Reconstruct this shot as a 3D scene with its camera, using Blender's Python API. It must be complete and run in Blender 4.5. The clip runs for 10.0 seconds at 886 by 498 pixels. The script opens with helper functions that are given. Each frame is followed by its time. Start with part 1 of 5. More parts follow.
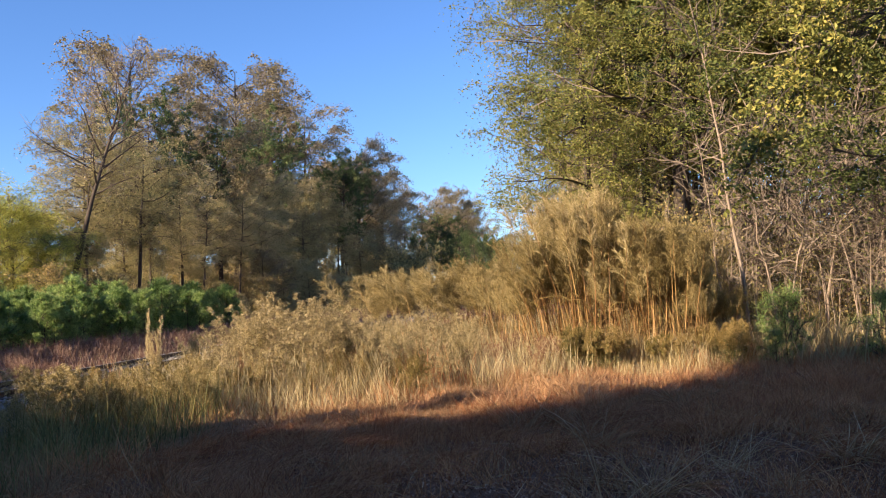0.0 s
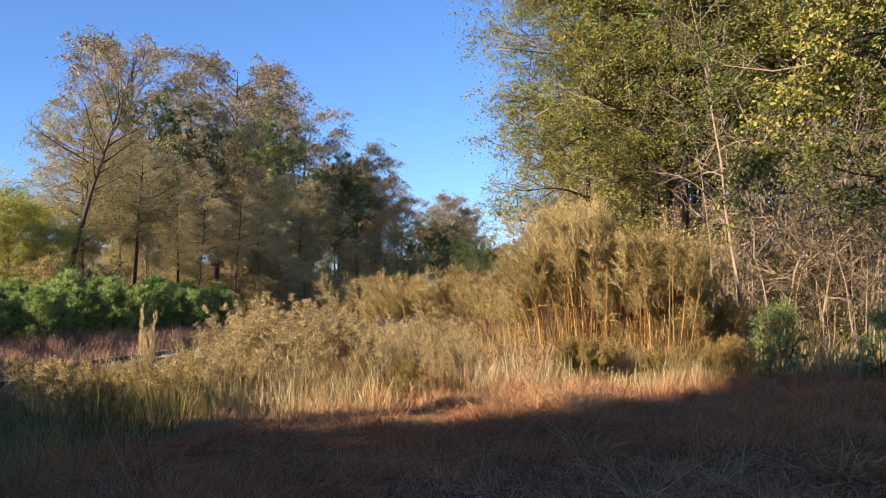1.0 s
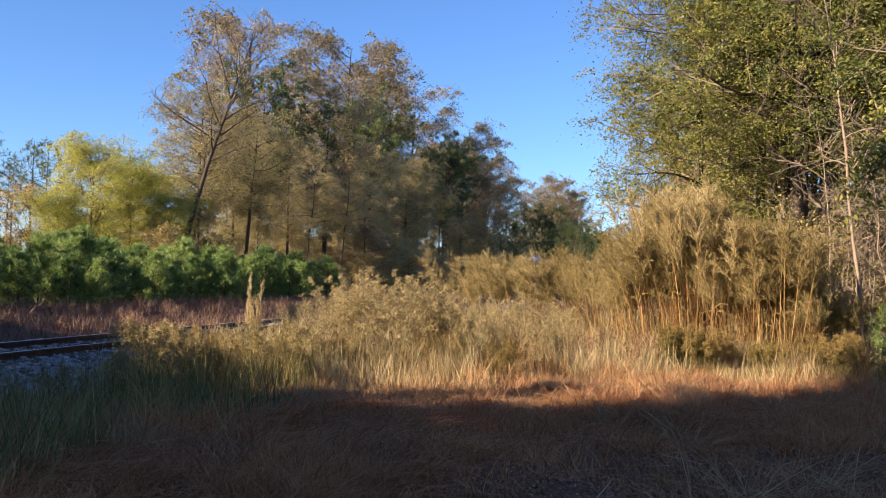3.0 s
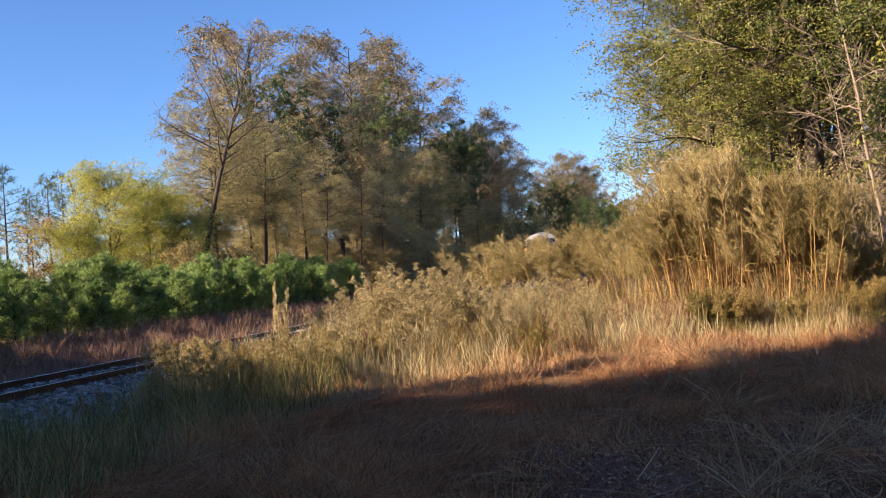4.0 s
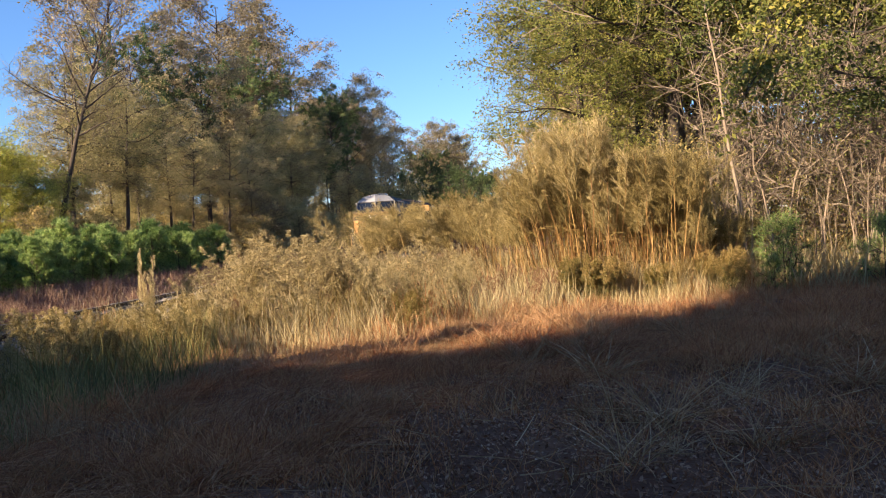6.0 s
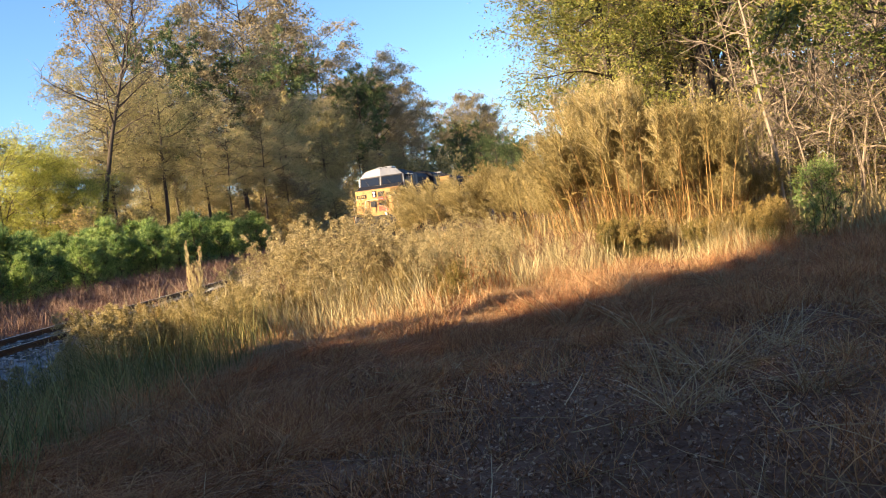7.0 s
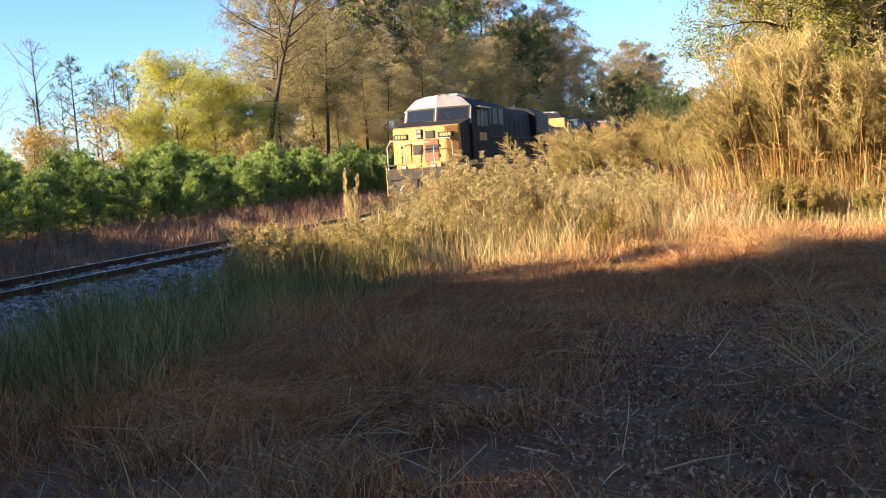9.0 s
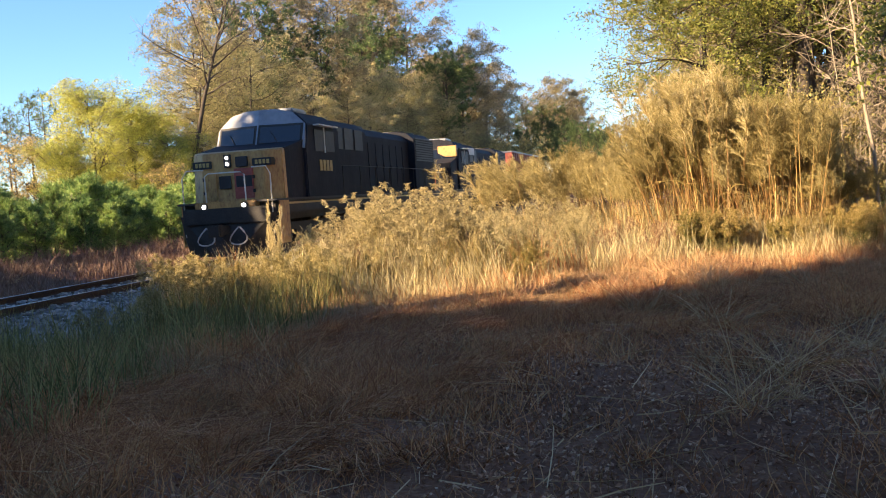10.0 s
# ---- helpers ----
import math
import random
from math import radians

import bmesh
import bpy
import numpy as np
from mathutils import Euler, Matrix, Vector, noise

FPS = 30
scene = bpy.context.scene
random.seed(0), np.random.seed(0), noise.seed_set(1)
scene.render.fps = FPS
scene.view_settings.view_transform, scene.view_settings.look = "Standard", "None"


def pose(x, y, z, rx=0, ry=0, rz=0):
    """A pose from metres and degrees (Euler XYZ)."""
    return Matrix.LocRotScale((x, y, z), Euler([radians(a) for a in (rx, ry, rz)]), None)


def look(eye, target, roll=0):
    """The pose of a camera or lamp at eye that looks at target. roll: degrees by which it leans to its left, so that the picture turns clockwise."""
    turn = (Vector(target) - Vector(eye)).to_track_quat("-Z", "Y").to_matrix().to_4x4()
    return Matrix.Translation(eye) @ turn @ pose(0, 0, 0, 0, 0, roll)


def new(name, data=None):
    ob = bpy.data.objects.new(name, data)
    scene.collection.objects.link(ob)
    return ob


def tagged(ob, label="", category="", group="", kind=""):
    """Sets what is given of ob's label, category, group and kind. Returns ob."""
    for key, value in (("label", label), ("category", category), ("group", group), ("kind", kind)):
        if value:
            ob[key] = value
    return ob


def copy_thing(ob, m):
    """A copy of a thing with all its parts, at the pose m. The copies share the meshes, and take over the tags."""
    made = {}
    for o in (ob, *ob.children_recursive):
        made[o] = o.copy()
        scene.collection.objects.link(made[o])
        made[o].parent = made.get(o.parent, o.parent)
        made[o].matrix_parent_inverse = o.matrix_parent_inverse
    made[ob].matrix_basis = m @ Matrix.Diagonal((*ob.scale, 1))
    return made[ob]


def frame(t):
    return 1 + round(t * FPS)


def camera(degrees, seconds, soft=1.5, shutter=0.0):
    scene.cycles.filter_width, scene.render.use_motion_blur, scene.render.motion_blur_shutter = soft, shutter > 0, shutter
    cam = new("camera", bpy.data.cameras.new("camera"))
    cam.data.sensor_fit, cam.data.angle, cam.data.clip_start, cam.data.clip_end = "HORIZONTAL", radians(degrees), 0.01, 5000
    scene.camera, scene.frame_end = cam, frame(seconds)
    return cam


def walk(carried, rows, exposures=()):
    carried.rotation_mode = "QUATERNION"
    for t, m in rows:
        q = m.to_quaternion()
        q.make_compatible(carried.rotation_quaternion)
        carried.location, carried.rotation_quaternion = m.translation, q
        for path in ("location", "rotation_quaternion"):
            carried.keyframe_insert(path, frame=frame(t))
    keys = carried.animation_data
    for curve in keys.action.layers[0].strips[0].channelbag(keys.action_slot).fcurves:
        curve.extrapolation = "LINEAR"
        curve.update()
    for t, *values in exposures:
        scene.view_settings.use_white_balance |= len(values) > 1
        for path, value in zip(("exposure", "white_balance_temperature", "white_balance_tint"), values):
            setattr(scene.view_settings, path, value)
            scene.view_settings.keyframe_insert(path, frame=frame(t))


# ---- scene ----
cam = camera(53.0, 10.0, soft=1.0)
# seconds, eye x y z, yaw, pitch, roll
PATH = [
    (0.0, 0.07, -0.10, 1.64, -1.33, 2.89, 2.37),
    (0.5, 0.07, -0.07, 1.62, -1.17, 2.02, 2.16),
    (1.0, 0.06, -0.07, 1.61, -1.64, 3.34, 0.48),
    (1.5, 0.06, -0.04, 1.62, -1.86, 4.05, 1.22),
    (2.0, 0.05, -0.03, 1.61, -0.31, 2.88, 0.51),
    (2.5, 0.05, -0.05, 1.62, 3.10, 2.60, -0.90),
    (3.0, 0.07, 0.03, 1.61, 4.96, 1.97, -2.06),
    (3.2, 0.07, -0.00, 1.61, 6.22, 1.61, -1.33),
    (4.3, 0.02, 0.11, 1.60, 4.43, 1.36, 6.27),
    (4.5, 0.00, 0.14, 1.63, 1.59, 1.74, 5.82),
    (5.0, -0.05, 0.17, 1.60, -0.85, 2.64, 4.09),
    (5.5, -0.03, 0.12, 1.60, -2.22, 1.99, 2.42),
    (6.0, -0.03, 0.16, 1.61, -1.99, -1.30, 3.67),
    (6.2, -0.07, 0.14, 1.60, -1.12, -2.19, 4.88),
    (7.3, -0.02, -0.06, 1.62, -0.31, -3.34, 8.59),
    (7.5, -0.00, -0.03, 1.61, -0.80, -3.78, 8.97),
    (8.0, -0.01, -0.07, 1.60, -0.02, -3.36, 9.96),
    (8.5, -0.04, -0.13, 1.59, 6.38, -3.20, 5.94),
    (9.0, -0.08, -0.09, 1.55, 10.14, -5.40, 3.80),
    (9.5, -0.08, 0.01, 1.52, 5.65, -3.78, 3.70),
    (10.0, -0.07, -0.02, 1.53, 5.40, -3.60, 3.60),
]

EXPOSE = [(0.0, 1.42, 6150, 19), (5.0, 1.38, 6150, 19), (6.2, 1.58, 6450, 16), (7.3, 1.96, 6900, 13), (10.0, 2.02, 6900, 13)]
walk(cam, [(t, pose(x, y, z, 90 + pitch, roll, yaw)) for t, x, y, z, yaw, pitch, roll in PATH], EXPOSE)

# ---- light: low afternoon sun from behind and to the side ----
SUN_AZ, SUN_EL = 233.0, 22.0
world = bpy.data.worlds.new("sky")
scene.world = world
world.use_nodes = True
sky = world.node_tree.nodes.new("ShaderNodeTexSky")
sky.sky_type, sky.sun_disc = "NISHITA", False
sky.sun_elevation, sky.sun_rotation = radians(SUN_EL), radians(SUN_AZ)
sky.air_density, sky.dust_density, sky.ozone_density = 1.0, 0.0, 7.0
back = world.node_tree.nodes["Background"]
back.inputs["Strength"].default_value = 0.077
world.node_tree.links.new(sky.outputs[0], back.inputs["Color"])
sun = new("sun", bpy.data.lights.new("sun", "SUN"))
sun.data.energy, sun.data.angle, sun.data.color = 5.0, radians(0.6), (1.0, 0.79, 0.52)
to_sun = Vector((math.sin(radians(SUN_AZ)) * math.cos(radians(SUN_EL)), math.cos(radians(SUN_AZ)) * math.cos(radians(SUN_EL)), math.sin(radians(SUN_EL))))
sun.matrix_world = look((0, 0, 60), Vector((0, 0, 60)) - to_sun)

# ---- materials ----
def node(tree, kind, **sockets):
    n = tree.nodes.new(kind)
    for key, value in sockets.items():
        n.inputs[key.replace("_", " ")].default_value = value
    return n


def ramp(tree, source, stops):
    n = tree.nodes.new("ShaderNodeValToRGB")
    els = n.color_ramp.elements
    while len(els) < len(stops):
        els.new(0.5)
    for el, (at, colour) in zip(els, stops):
        el.position, el.color = at, (*colour, 1)
    tree.links.new(source, n.inputs[0])
    return n.outputs[0]


def foliage(name, stops, glow=0.35, rough=0.6, mottle=0.32):
    """Leaf colours that change from leaf to leaf and in larger patches, with light coming through."""
    m = bpy.data.materials.new(name)
    m.use_nodes = True
    tr = m.node_tree
    geo, obj = tr.nodes.new("ShaderNodeNewGeometry"), tr.nodes.new("ShaderNodeTexCoord")
    patch = node(tr, "ShaderNodeTexNoise", Scale=0.45, Detail=3.0)
    tr.links.new(obj.outputs["Object"], patch.inputs["Vector"])
    mix = tr.nodes.new("ShaderNodeMix")
    mix.inputs[0].default_value = mottle
    tr.links.new(geo.outputs["Random Per Island"], mix.inputs[2])
    tr.links.new(patch.outputs[0], mix.inputs[3])
    info, shift = tr.nodes.new("ShaderNodeObjectInfo"), tr.nodes.new("ShaderNodeMath")
    shift.operation = "MULTIPLY_ADD"
    shift.inputs[1].default_value = 0.3
    tr.links.new(info.outputs["Random"], shift.inputs[0])
    tr.links.new(mix.outputs[0], shift.inputs[2])
    low = tr.nodes.new("ShaderNodeMath")
    low.inputs[1].default_value = -0.15
    tr.links.new(shift.outputs[0], low.inputs[0])
    col = ramp(tr, low.outputs[0], stops)
    bsdf = tr.nodes["Principled BSDF"]
    bsdf.inputs["Roughness"].default_value = rough
    bsdf.inputs["Specular IOR Level"].default_value = 0.25
    tr.links.new(col, bsdf.inputs["Base Color"])
    thru = tr.nodes.new("ShaderNodeBsdfTranslucent")
    tr.links.new(col, thru.inputs["Color"])
    both = tr.nodes.new("ShaderNodeMixShader")
    both.inputs[0].default_value = glow
    tr.links.new(bsdf.outputs[0], both.inputs[1])
    tr.links.new(thru.outputs[0], both.inputs[2])
    tr.links.new(both.outputs[0], tr.nodes["Material Output"].inputs[0])
    return m


def solid(name, stops, scale=4.0, rough=0.8, metal=0.0, bump=0.3, fine=40.0, stretch=(1, 1, 1), vary=0.0, shine=0.5):
    """A surface with stains in patches, fine grain and relief."""
    m = bpy.data.materials.new(name)
    m.use_nodes = True
    tr = m.node_tree
    obj = tr.nodes.new("ShaderNodeTexCoord")
    mp = tr.nodes.new("ShaderNodeMapping")
    mp.inputs["Scale"].default_value = stretch
    tr.links.new(obj.outputs["Object"], mp.inputs["Vector"])
    big = node(tr, "ShaderNodeTexNoise", Scale=scale, Detail=5.0, Roughness=0.65)
    small = node(tr, "ShaderNodeTexNoise", Scale=fine, Detail=3.0)
    for n in (big, small):
        tr.links.new(mp.outputs[0], n.inputs["Vector"])
    mix = tr.nodes.new("ShaderNodeMix")
    mix.inputs[0].default_value = 0.4
    tr.links.new(big.outputs[0], mix.inputs[2])
    tr.links.new(small.outputs[0], mix.inputs[3])
    value = mix.outputs[0]
    if vary:
        info = tr.nodes.new("ShaderNodeObjectInfo")
        sh = tr.nodes.new("ShaderNodeMath")
        sh.operation = "MULTIPLY_ADD"
        sh.inputs[1].default_value, sh.inputs[2].default_value = vary, 0
        off = tr.nodes.new("ShaderNodeMath")
        off.operation = "ADD"
        tr.links.new(info.outputs["Random"], sh.inputs[0])
        tr.links.new(sh.outputs[0], off.inputs[0])
        tr.links.new(value, off.inputs[1])
        value = off.outputs[0]
    bsdf = tr.nodes["Principled BSDF"]
    tr.links.new(ramp(tr, value, stops), bsdf.inputs["Base Color"])
    bsdf.inputs["Roughness"].default_value, bsdf.inputs["Metallic"].default_value = rough, metal
    bsdf.inputs["Specular IOR Level"].default_value = shine
    if bump:
        b = node(tr, "ShaderNodeBump", Strength=bump, Distance=0.02)
        tr.links.new(small.outputs[0], b.inputs["Height"])
        tr.links.new(b.outputs[0], bsdf.inputs["Normal"])
    return m


def lamp_glass(name, colour, strength):
    m = bpy.data.materials.new(name)
    m.use_nodes = True
    b = m.node_tree.nodes["Principled BSDF"]
    b.inputs["Base Color"].default_value = (*colour, 1)
    b.inputs["Emission Color"].default_value = (*colour, 1)
    b.inputs["Emission Strength"].default_value = strength
    return m


M_GROUND = solid("dry_turf_soil", [(0.3, (0.07, 0.026, 0.012)), (0.5, (0.165, 0.064, 0.029)), (0.7, (0.3, 0.14, 0.066))], 0.9, 0.95, 0, 0.8, 26)
M_BALLAST = solid("granite_ballast", [(0.3, (0.10, 0.095, 0.09)), (0.55, (0.24, 0.23, 0.22)), (0.75, (0.42, 0.40, 0.38))], 3, 0.9, 0, 0.8, 30)
M_STONE = foliage("crushed_granite", [(0.1, (0.09, 0.085, 0.08)), (0.5, (0.25, 0.24, 0.225)), (0.9, (0.48, 0.46, 0.43))], 0.0, 0.9, 0.3)
M_TIE = solid("creosoted_timber", [(0.3, (0.025, 0.018, 0.013)), (0.7, (0.09, 0.065, 0.045))], 3, 0.85, 0, 0.5, 30, (0.3, 3, 1), 0.2)
M_RAIL = solid("rusty_rail_steel", [(0.3, (0.036, 0.018, 0.012)), (0.7, (0.096, 0.048, 0.029))], 5, 0.6, 0.4, 0.3)
M_RAILTOP = solid("worn_rail_head", [(0.3, (0.25, 0.22, 0.2)), (0.7, (0.4, 0.37, 0.34))], 5, 0.35, 0.9, 0.05)
M_BARK = solid("grey_brown_bark", [(0.3, (0.028, 0.021, 0.015)), (0.55, (0.075, 0.057, 0.041)), (0.75, (0.17, 0.135, 0.10))], 2.5, 0.95, 0, 0.9, 22, (3, 3, 0.5))
M_PALEBARK = solid("pale_sapling_bark", [(0.3, (0.16, 0.12, 0.085)), (0.55, (0.30, 0.235, 0.17)), (0.75, (0.46, 0.38, 0.28))], 3, 0.9, 0, 0.5, 25, (3, 3, 0.6))
M_TWIG = foliage("bare_twigs", [(0.1, (0.06, 0.047, 0.036)), (0.5, (0.14, 0.11, 0.082)), (0.9, (0.27, 0.22, 0.165))], 0.0, 0.9, 0.3)
M_OLIVE = foliage("thin_autumn_leaves", [(0.15, (0.135, 0.126, 0.055)), (0.4, (0.325, 0.296, 0.13)), (0.65, (0.5, 0.425, 0.2)), (0.9, (0.66, 0.535, 0.28))], 0.32, 0.6, 0.55)
M_RUSSET = foliage("dark_russet_leaves", [(0.2, (0.115, 0.1, 0.056)), (0.5, (0.285, 0.24, 0.13)), (0.8, (0.48, 0.385, 0.21))], 0.3, 0.6, 0.55)
M_PINE = foliage("dark_pine_needles", [(0.2, (0.028, 0.055, 0.02)), (0.5, (0.085, 0.13, 0.045)), (0.8, (0.185, 0.235, 0.085))], 0.2)
M_YPINE = foliage("young_pine_needles", [(0.15, (0.06, 0.12, 0.036)), (0.5, (0.205, 0.32, 0.09)), (0.85, (0.48, 0.57, 0.185))], 0.35)
M_OAK = foliage("willow_oak_leaves", [(0.15, (0.042, 0.058, 0.015)), (0.42, (0.14, 0.168, 0.042)), (0.7, (0.3, 0.3, 0.075)), (0.95, (0.47, 0.39, 0.115))], 0.33, 0.6, 0.6)
M_BROAD = foliage("broad_green_leaves", [(0.15, (0.056, 0.075, 0.016)), (0.45, (0.150, 0.169, 0.037)), (0.7, (0.288, 0.288, 0.069)), (0.9, (0.450, 0.388, 0.100))])
M_WILLOW = foliage("yellow_green_leaves", [(0.15, (0.2, 0.225, 0.045)), (0.5, (0.45, 0.46, 0.095)), (0.85, (0.66, 0.63, 0.165))], 0.45)
M_PLUME = foliage("feathery_seed_plumes", [(0.1, (0.1, 0.076, 0.026)), (0.4, (0.285, 0.225, 0.088)), (0.7, (0.47, 0.38, 0.168)), (0.92, (0.63, 0.52, 0.295))], 0.35)
M_CANE = foliage("golden_canes", [(0.12, (0.081, 0.038, 0.016)), (0.5, (0.243, 0.128, 0.045)), (0.88, (0.495, 0.323, 0.13))], 0.2)
M_GOLD = foliage("golden_dry_grass", [(0.12, (0.19, 0.128, 0.055)), (0.45, (0.45, 0.352, 0.17)), (0.85, (0.68, 0.59, 0.35))], 0.35)
M_TAN = foliage("tan_dead_weeds", [(0.15, (0.15, 0.116, 0.058)), (0.5, (0.36, 0.288, 0.138)), (0.85, (0.58, 0.485, 0.258))], 0.3)
M_STRAW = foliage("bleached_straw", [(0.12, (0.22, 0.115, 0.052)), (0.5, (0.47, 0.28, 0.135)), (0.88, (0.7, 0.49, 0.27))], 0.2)
M_BROWN = foliage("reddish_brown_grass", [(0.12, (0.19, 0.068, 0.028)), (0.5, (0.5, 0.21, 0.086)), (0.88, (0.8, 0.45, 0.21))], 0.35)
M_SAGE = foliage("purple_brown_sedge", [(0.15, (0.1, 0.058, 0.04)), (0.5, (0.215, 0.124, 0.086)), (0.85, (0.4, 0.27, 0.195))], 0.3)
M_WEED = foliage("green_weeds", [(0.15, (0.075, 0.088, 0.034)), (0.5, (0.19, 0.19, 0.068)), (0.85, (0.42, 0.36, 0.15))], 0.4)
M_YWEED = foliage("yellowing_weeds", [(0.15, (0.112, 0.105, 0.027)), (0.5, (0.261, 0.198, 0.062)), (0.85, (0.472, 0.331, 0.137))], 0.35)
M_LITTER = foliage("fallen_leaves", [(0.1, (0.13, 0.055, 0.03)), (0.45, (0.34, 0.16, 0.09)), (0.75, (0.54, 0.31, 0.185)), (0.95, (0.68, 0.5, 0.34))], 0.1)
M_RUST = foliage("rust_brown_weeds", [(0.15, (0.10, 0.05, 0.03)), (0.5, (0.26, 0.145, 0.08)), (0.85, (0.46, 0.30, 0.17))], 0.25)
M_FAR = foliage("far_leaves", [(0.2, (0.13, 0.13, 0.056)), (0.5, (0.311, 0.259, 0.103)), (0.85, (0.622, 0.467, 0.181))])

M_YELLOW = solid("weathered_yellow_paint", [(0.32, (0.13, 0.06, 0.027)), (0.46, (0.37, 0.195, 0.062)), (0.7, (0.56, 0.345, 0.115))], 2.2, 0.55, 0, 0.05, 16, (1, 1, 0.45))
M_NAVY = solid("weathered_navy_paint", [(0.3, (0.010, 0.011, 0.015)), (0.55, (0.020, 0.021, 0.028)), (0.75, (0.042, 0.038, 0.036))], 1.0, 0.75, 0, 0.05, 12, (1, 1, 0.4), 0, 0.15)
M_GREY = solid("grey_cab_paint", [(0.3, (0.15, 0.16, 0.185)), (0.55, (0.24, 0.25, 0.275)), (0.75, (0.34, 0.34, 0.355))], 0.6, 0.4, 0, 0.0, 5)
M_BLACK = solid("grimy_black_steel", [(0.3, (0.012, 0.011, 0.010)), (0.7, (0.05, 0.042, 0.036))], 2, 0.7, 0.2, 0.2, 20)
M_DARK = solid("louvre_shadow_steel", [(0.3, (0.008, 0.008, 0.010)), (0.7, (0.022, 0.022, 0.026))], 2, 0.6, 0, 0.1)
M_HANDRAIL = solid("pale_handrail_paint", [(0.3, (0.42, 0.38, 0.30)), (0.7, (0.66, 0.62, 0.54))], 6, 0.5, 0, 0.0)
M_HOSE = solid("pale_air_hose", [(0.3, (0.36, 0.34, 0.33)), (0.7, (0.56, 0.54, 0.52))], 6, 0.6, 0, 0.0)
M_RED = solid("faded_red_paint", [(0.3, (0.20, 0.04, 0.03)), (0.55, (0.33, 0.075, 0.05)), (0.75, (0.42, 0.14, 0.09))], 1.2, 0.6, 0, 0.1, 12)
M_PALE = solid("pale_panel_paint", [(0.3, (0.40, 0.40, 0.38)), (0.7, (0.62, 0.61, 0.58))], 2, 0.5, 0, 0.05)
M_GLASS = bpy.data.materials.new("dark_window_glass")
M_GLASS.use_nodes = True
_g = M_GLASS.node_tree.nodes["Principled BSDF"]
_g.inputs["Base Color"].default_value = (0.012, 0.016, 0.022, 1)
_g.inputs["Roughness"].default_value = 0.1
_g.inputs["Specular IOR Level"].default_value = 0.6
M_LIT = lamp_glass("lit_headlight", (1.0, 0.93, 0.82), 6.0)
M_LETTER = solid("worn_yellow_lettering", [(0.3, (0.30, 0.20, 0.06)), (0.7, (0.5, 0.36, 0.12))], 8, 0.6, 0, 0.0)

# ---- mesh tools ----
RNG = np.random.default_rng(7)


def mesh_of(name, verts, faces, mat, smooth=False):
    """A mesh from vertex and face arrays; faces of one size."""
    verts, faces = np.asarray(verts, np.float32), np.asarray(faces, np.int32)
    me = bpy.data.meshes.new(name)
    k = faces.shape[1]
    me.vertices.add(len(verts))
    me.vertices.foreach_set("co", verts.ravel())
    me.loops.add(faces.size)
    me.loops.foreach_set("vertex_index", faces.ravel())
    me.polygons.add(len(faces))
    me.polygons.foreach_set("loop_start", np.arange(0, faces.size, k, dtype=np.int32))
    me.polygons.foreach_set("loop_total", np.full(len(faces), k, np.int32))
    me.polygons.foreach_set("use_smooth", np.full(len(faces), smooth))
    me.update(calc_edges=True)
    me.materials.append(mat)
    return me


def join(pieces):
    """Vertex and face arrays of several pieces as one."""
    vs, fs, n = [], [], 0
    for v, f in pieces:
        vs.append(v)
        fs.append(f + n)
        n += len(v)
    return np.concatenate(vs), np.concatenate(fs)


MANY = ("branchwork", "crown", "needle_foliage", "plume_head", "cane", "blade", "seed_head", "stalk", "foliage")


def add(name, vf, mat, parent=None, label="", smooth=False):
    ob = new(name, mesh_of(name, *vf, mat, smooth))
    ob.parent = parent
    return tagged(ob, label, kind="stuff" if name in MANY else "")


def part(name, bm, mat, parent, label="", smooth=False):
    me = bpy.data.meshes.new(name)
    bm.normal_update()
    bm.to_mesh(me)
    bm.free()
    me.materials.append(mat)
    if smooth:
        me.polygons.foreach_set("use_smooth", np.full(len(me.polygons), True))
    ob = new(name, me)
    ob.parent = parent
    return tagged(ob, label)


def unit(v):
    return v / np.maximum(np.linalg.norm(v, axis=-1, keepdims=True), 1e-9)


def ribbons(base, way, length, bend, width, segs=2, rng=RNG, tip=0.12):
    """Thin tapering blades: base and way are rows, bend is how far each tip is carried off."""
    n = len(base)
    u = np.linspace(0, 1, segs + 1)[None, :, None]
    length, width = np.broadcast_to(length, n)[:, None, None], np.broadcast_to(width, n)[:, None, None]
    mid = base[:, None, :] + way[:, None, :] * length * u + bend[:, None, :] * u ** 2
    side = unit(np.cross(unit(way), unit(rng.normal(size=(n, 3)))))[:, None, :]
    w = width * (tip + (1 - tip) * (1 - u) ** 0.6) * 0.5
    v = np.stack([mid - side * w, mid + side * w], 2).reshape(-1, 3)
    k = np.arange(n)[:, None] * 2 * (segs + 1) + np.arange(segs)[None, :] * 2
    return v, np.stack([k, k + 1, k + 3, k + 2], -1).reshape(-1, 4)


def leaves(at, size, rng=RNG, slim=0.5, flat=0.0):
    """Pointed, slightly folded leaves at the given places."""
    n = len(at)
    a = unit(rng.normal(size=(n, 3)) * (1, 1, 1 - flat))
    b = unit(np.cross(a, rng.normal(size=(n, 3)) * (1 - flat, 1 - flat, 1)))
    s = (np.broadcast_to(size, n) * rng.uniform(0.6, 1.3, n))[:, None]
    fold = np.cross(a, b) * s * 0.15
    v = np.stack([at - a * s * 0.5, at + b * s * slim * 0.5 + fold, at + a * s * 0.5, at - b * s * slim * 0.5 + fold], 1).reshape(-1, 3)
    return v, np.arange(4 * n).reshape(-1, 4)


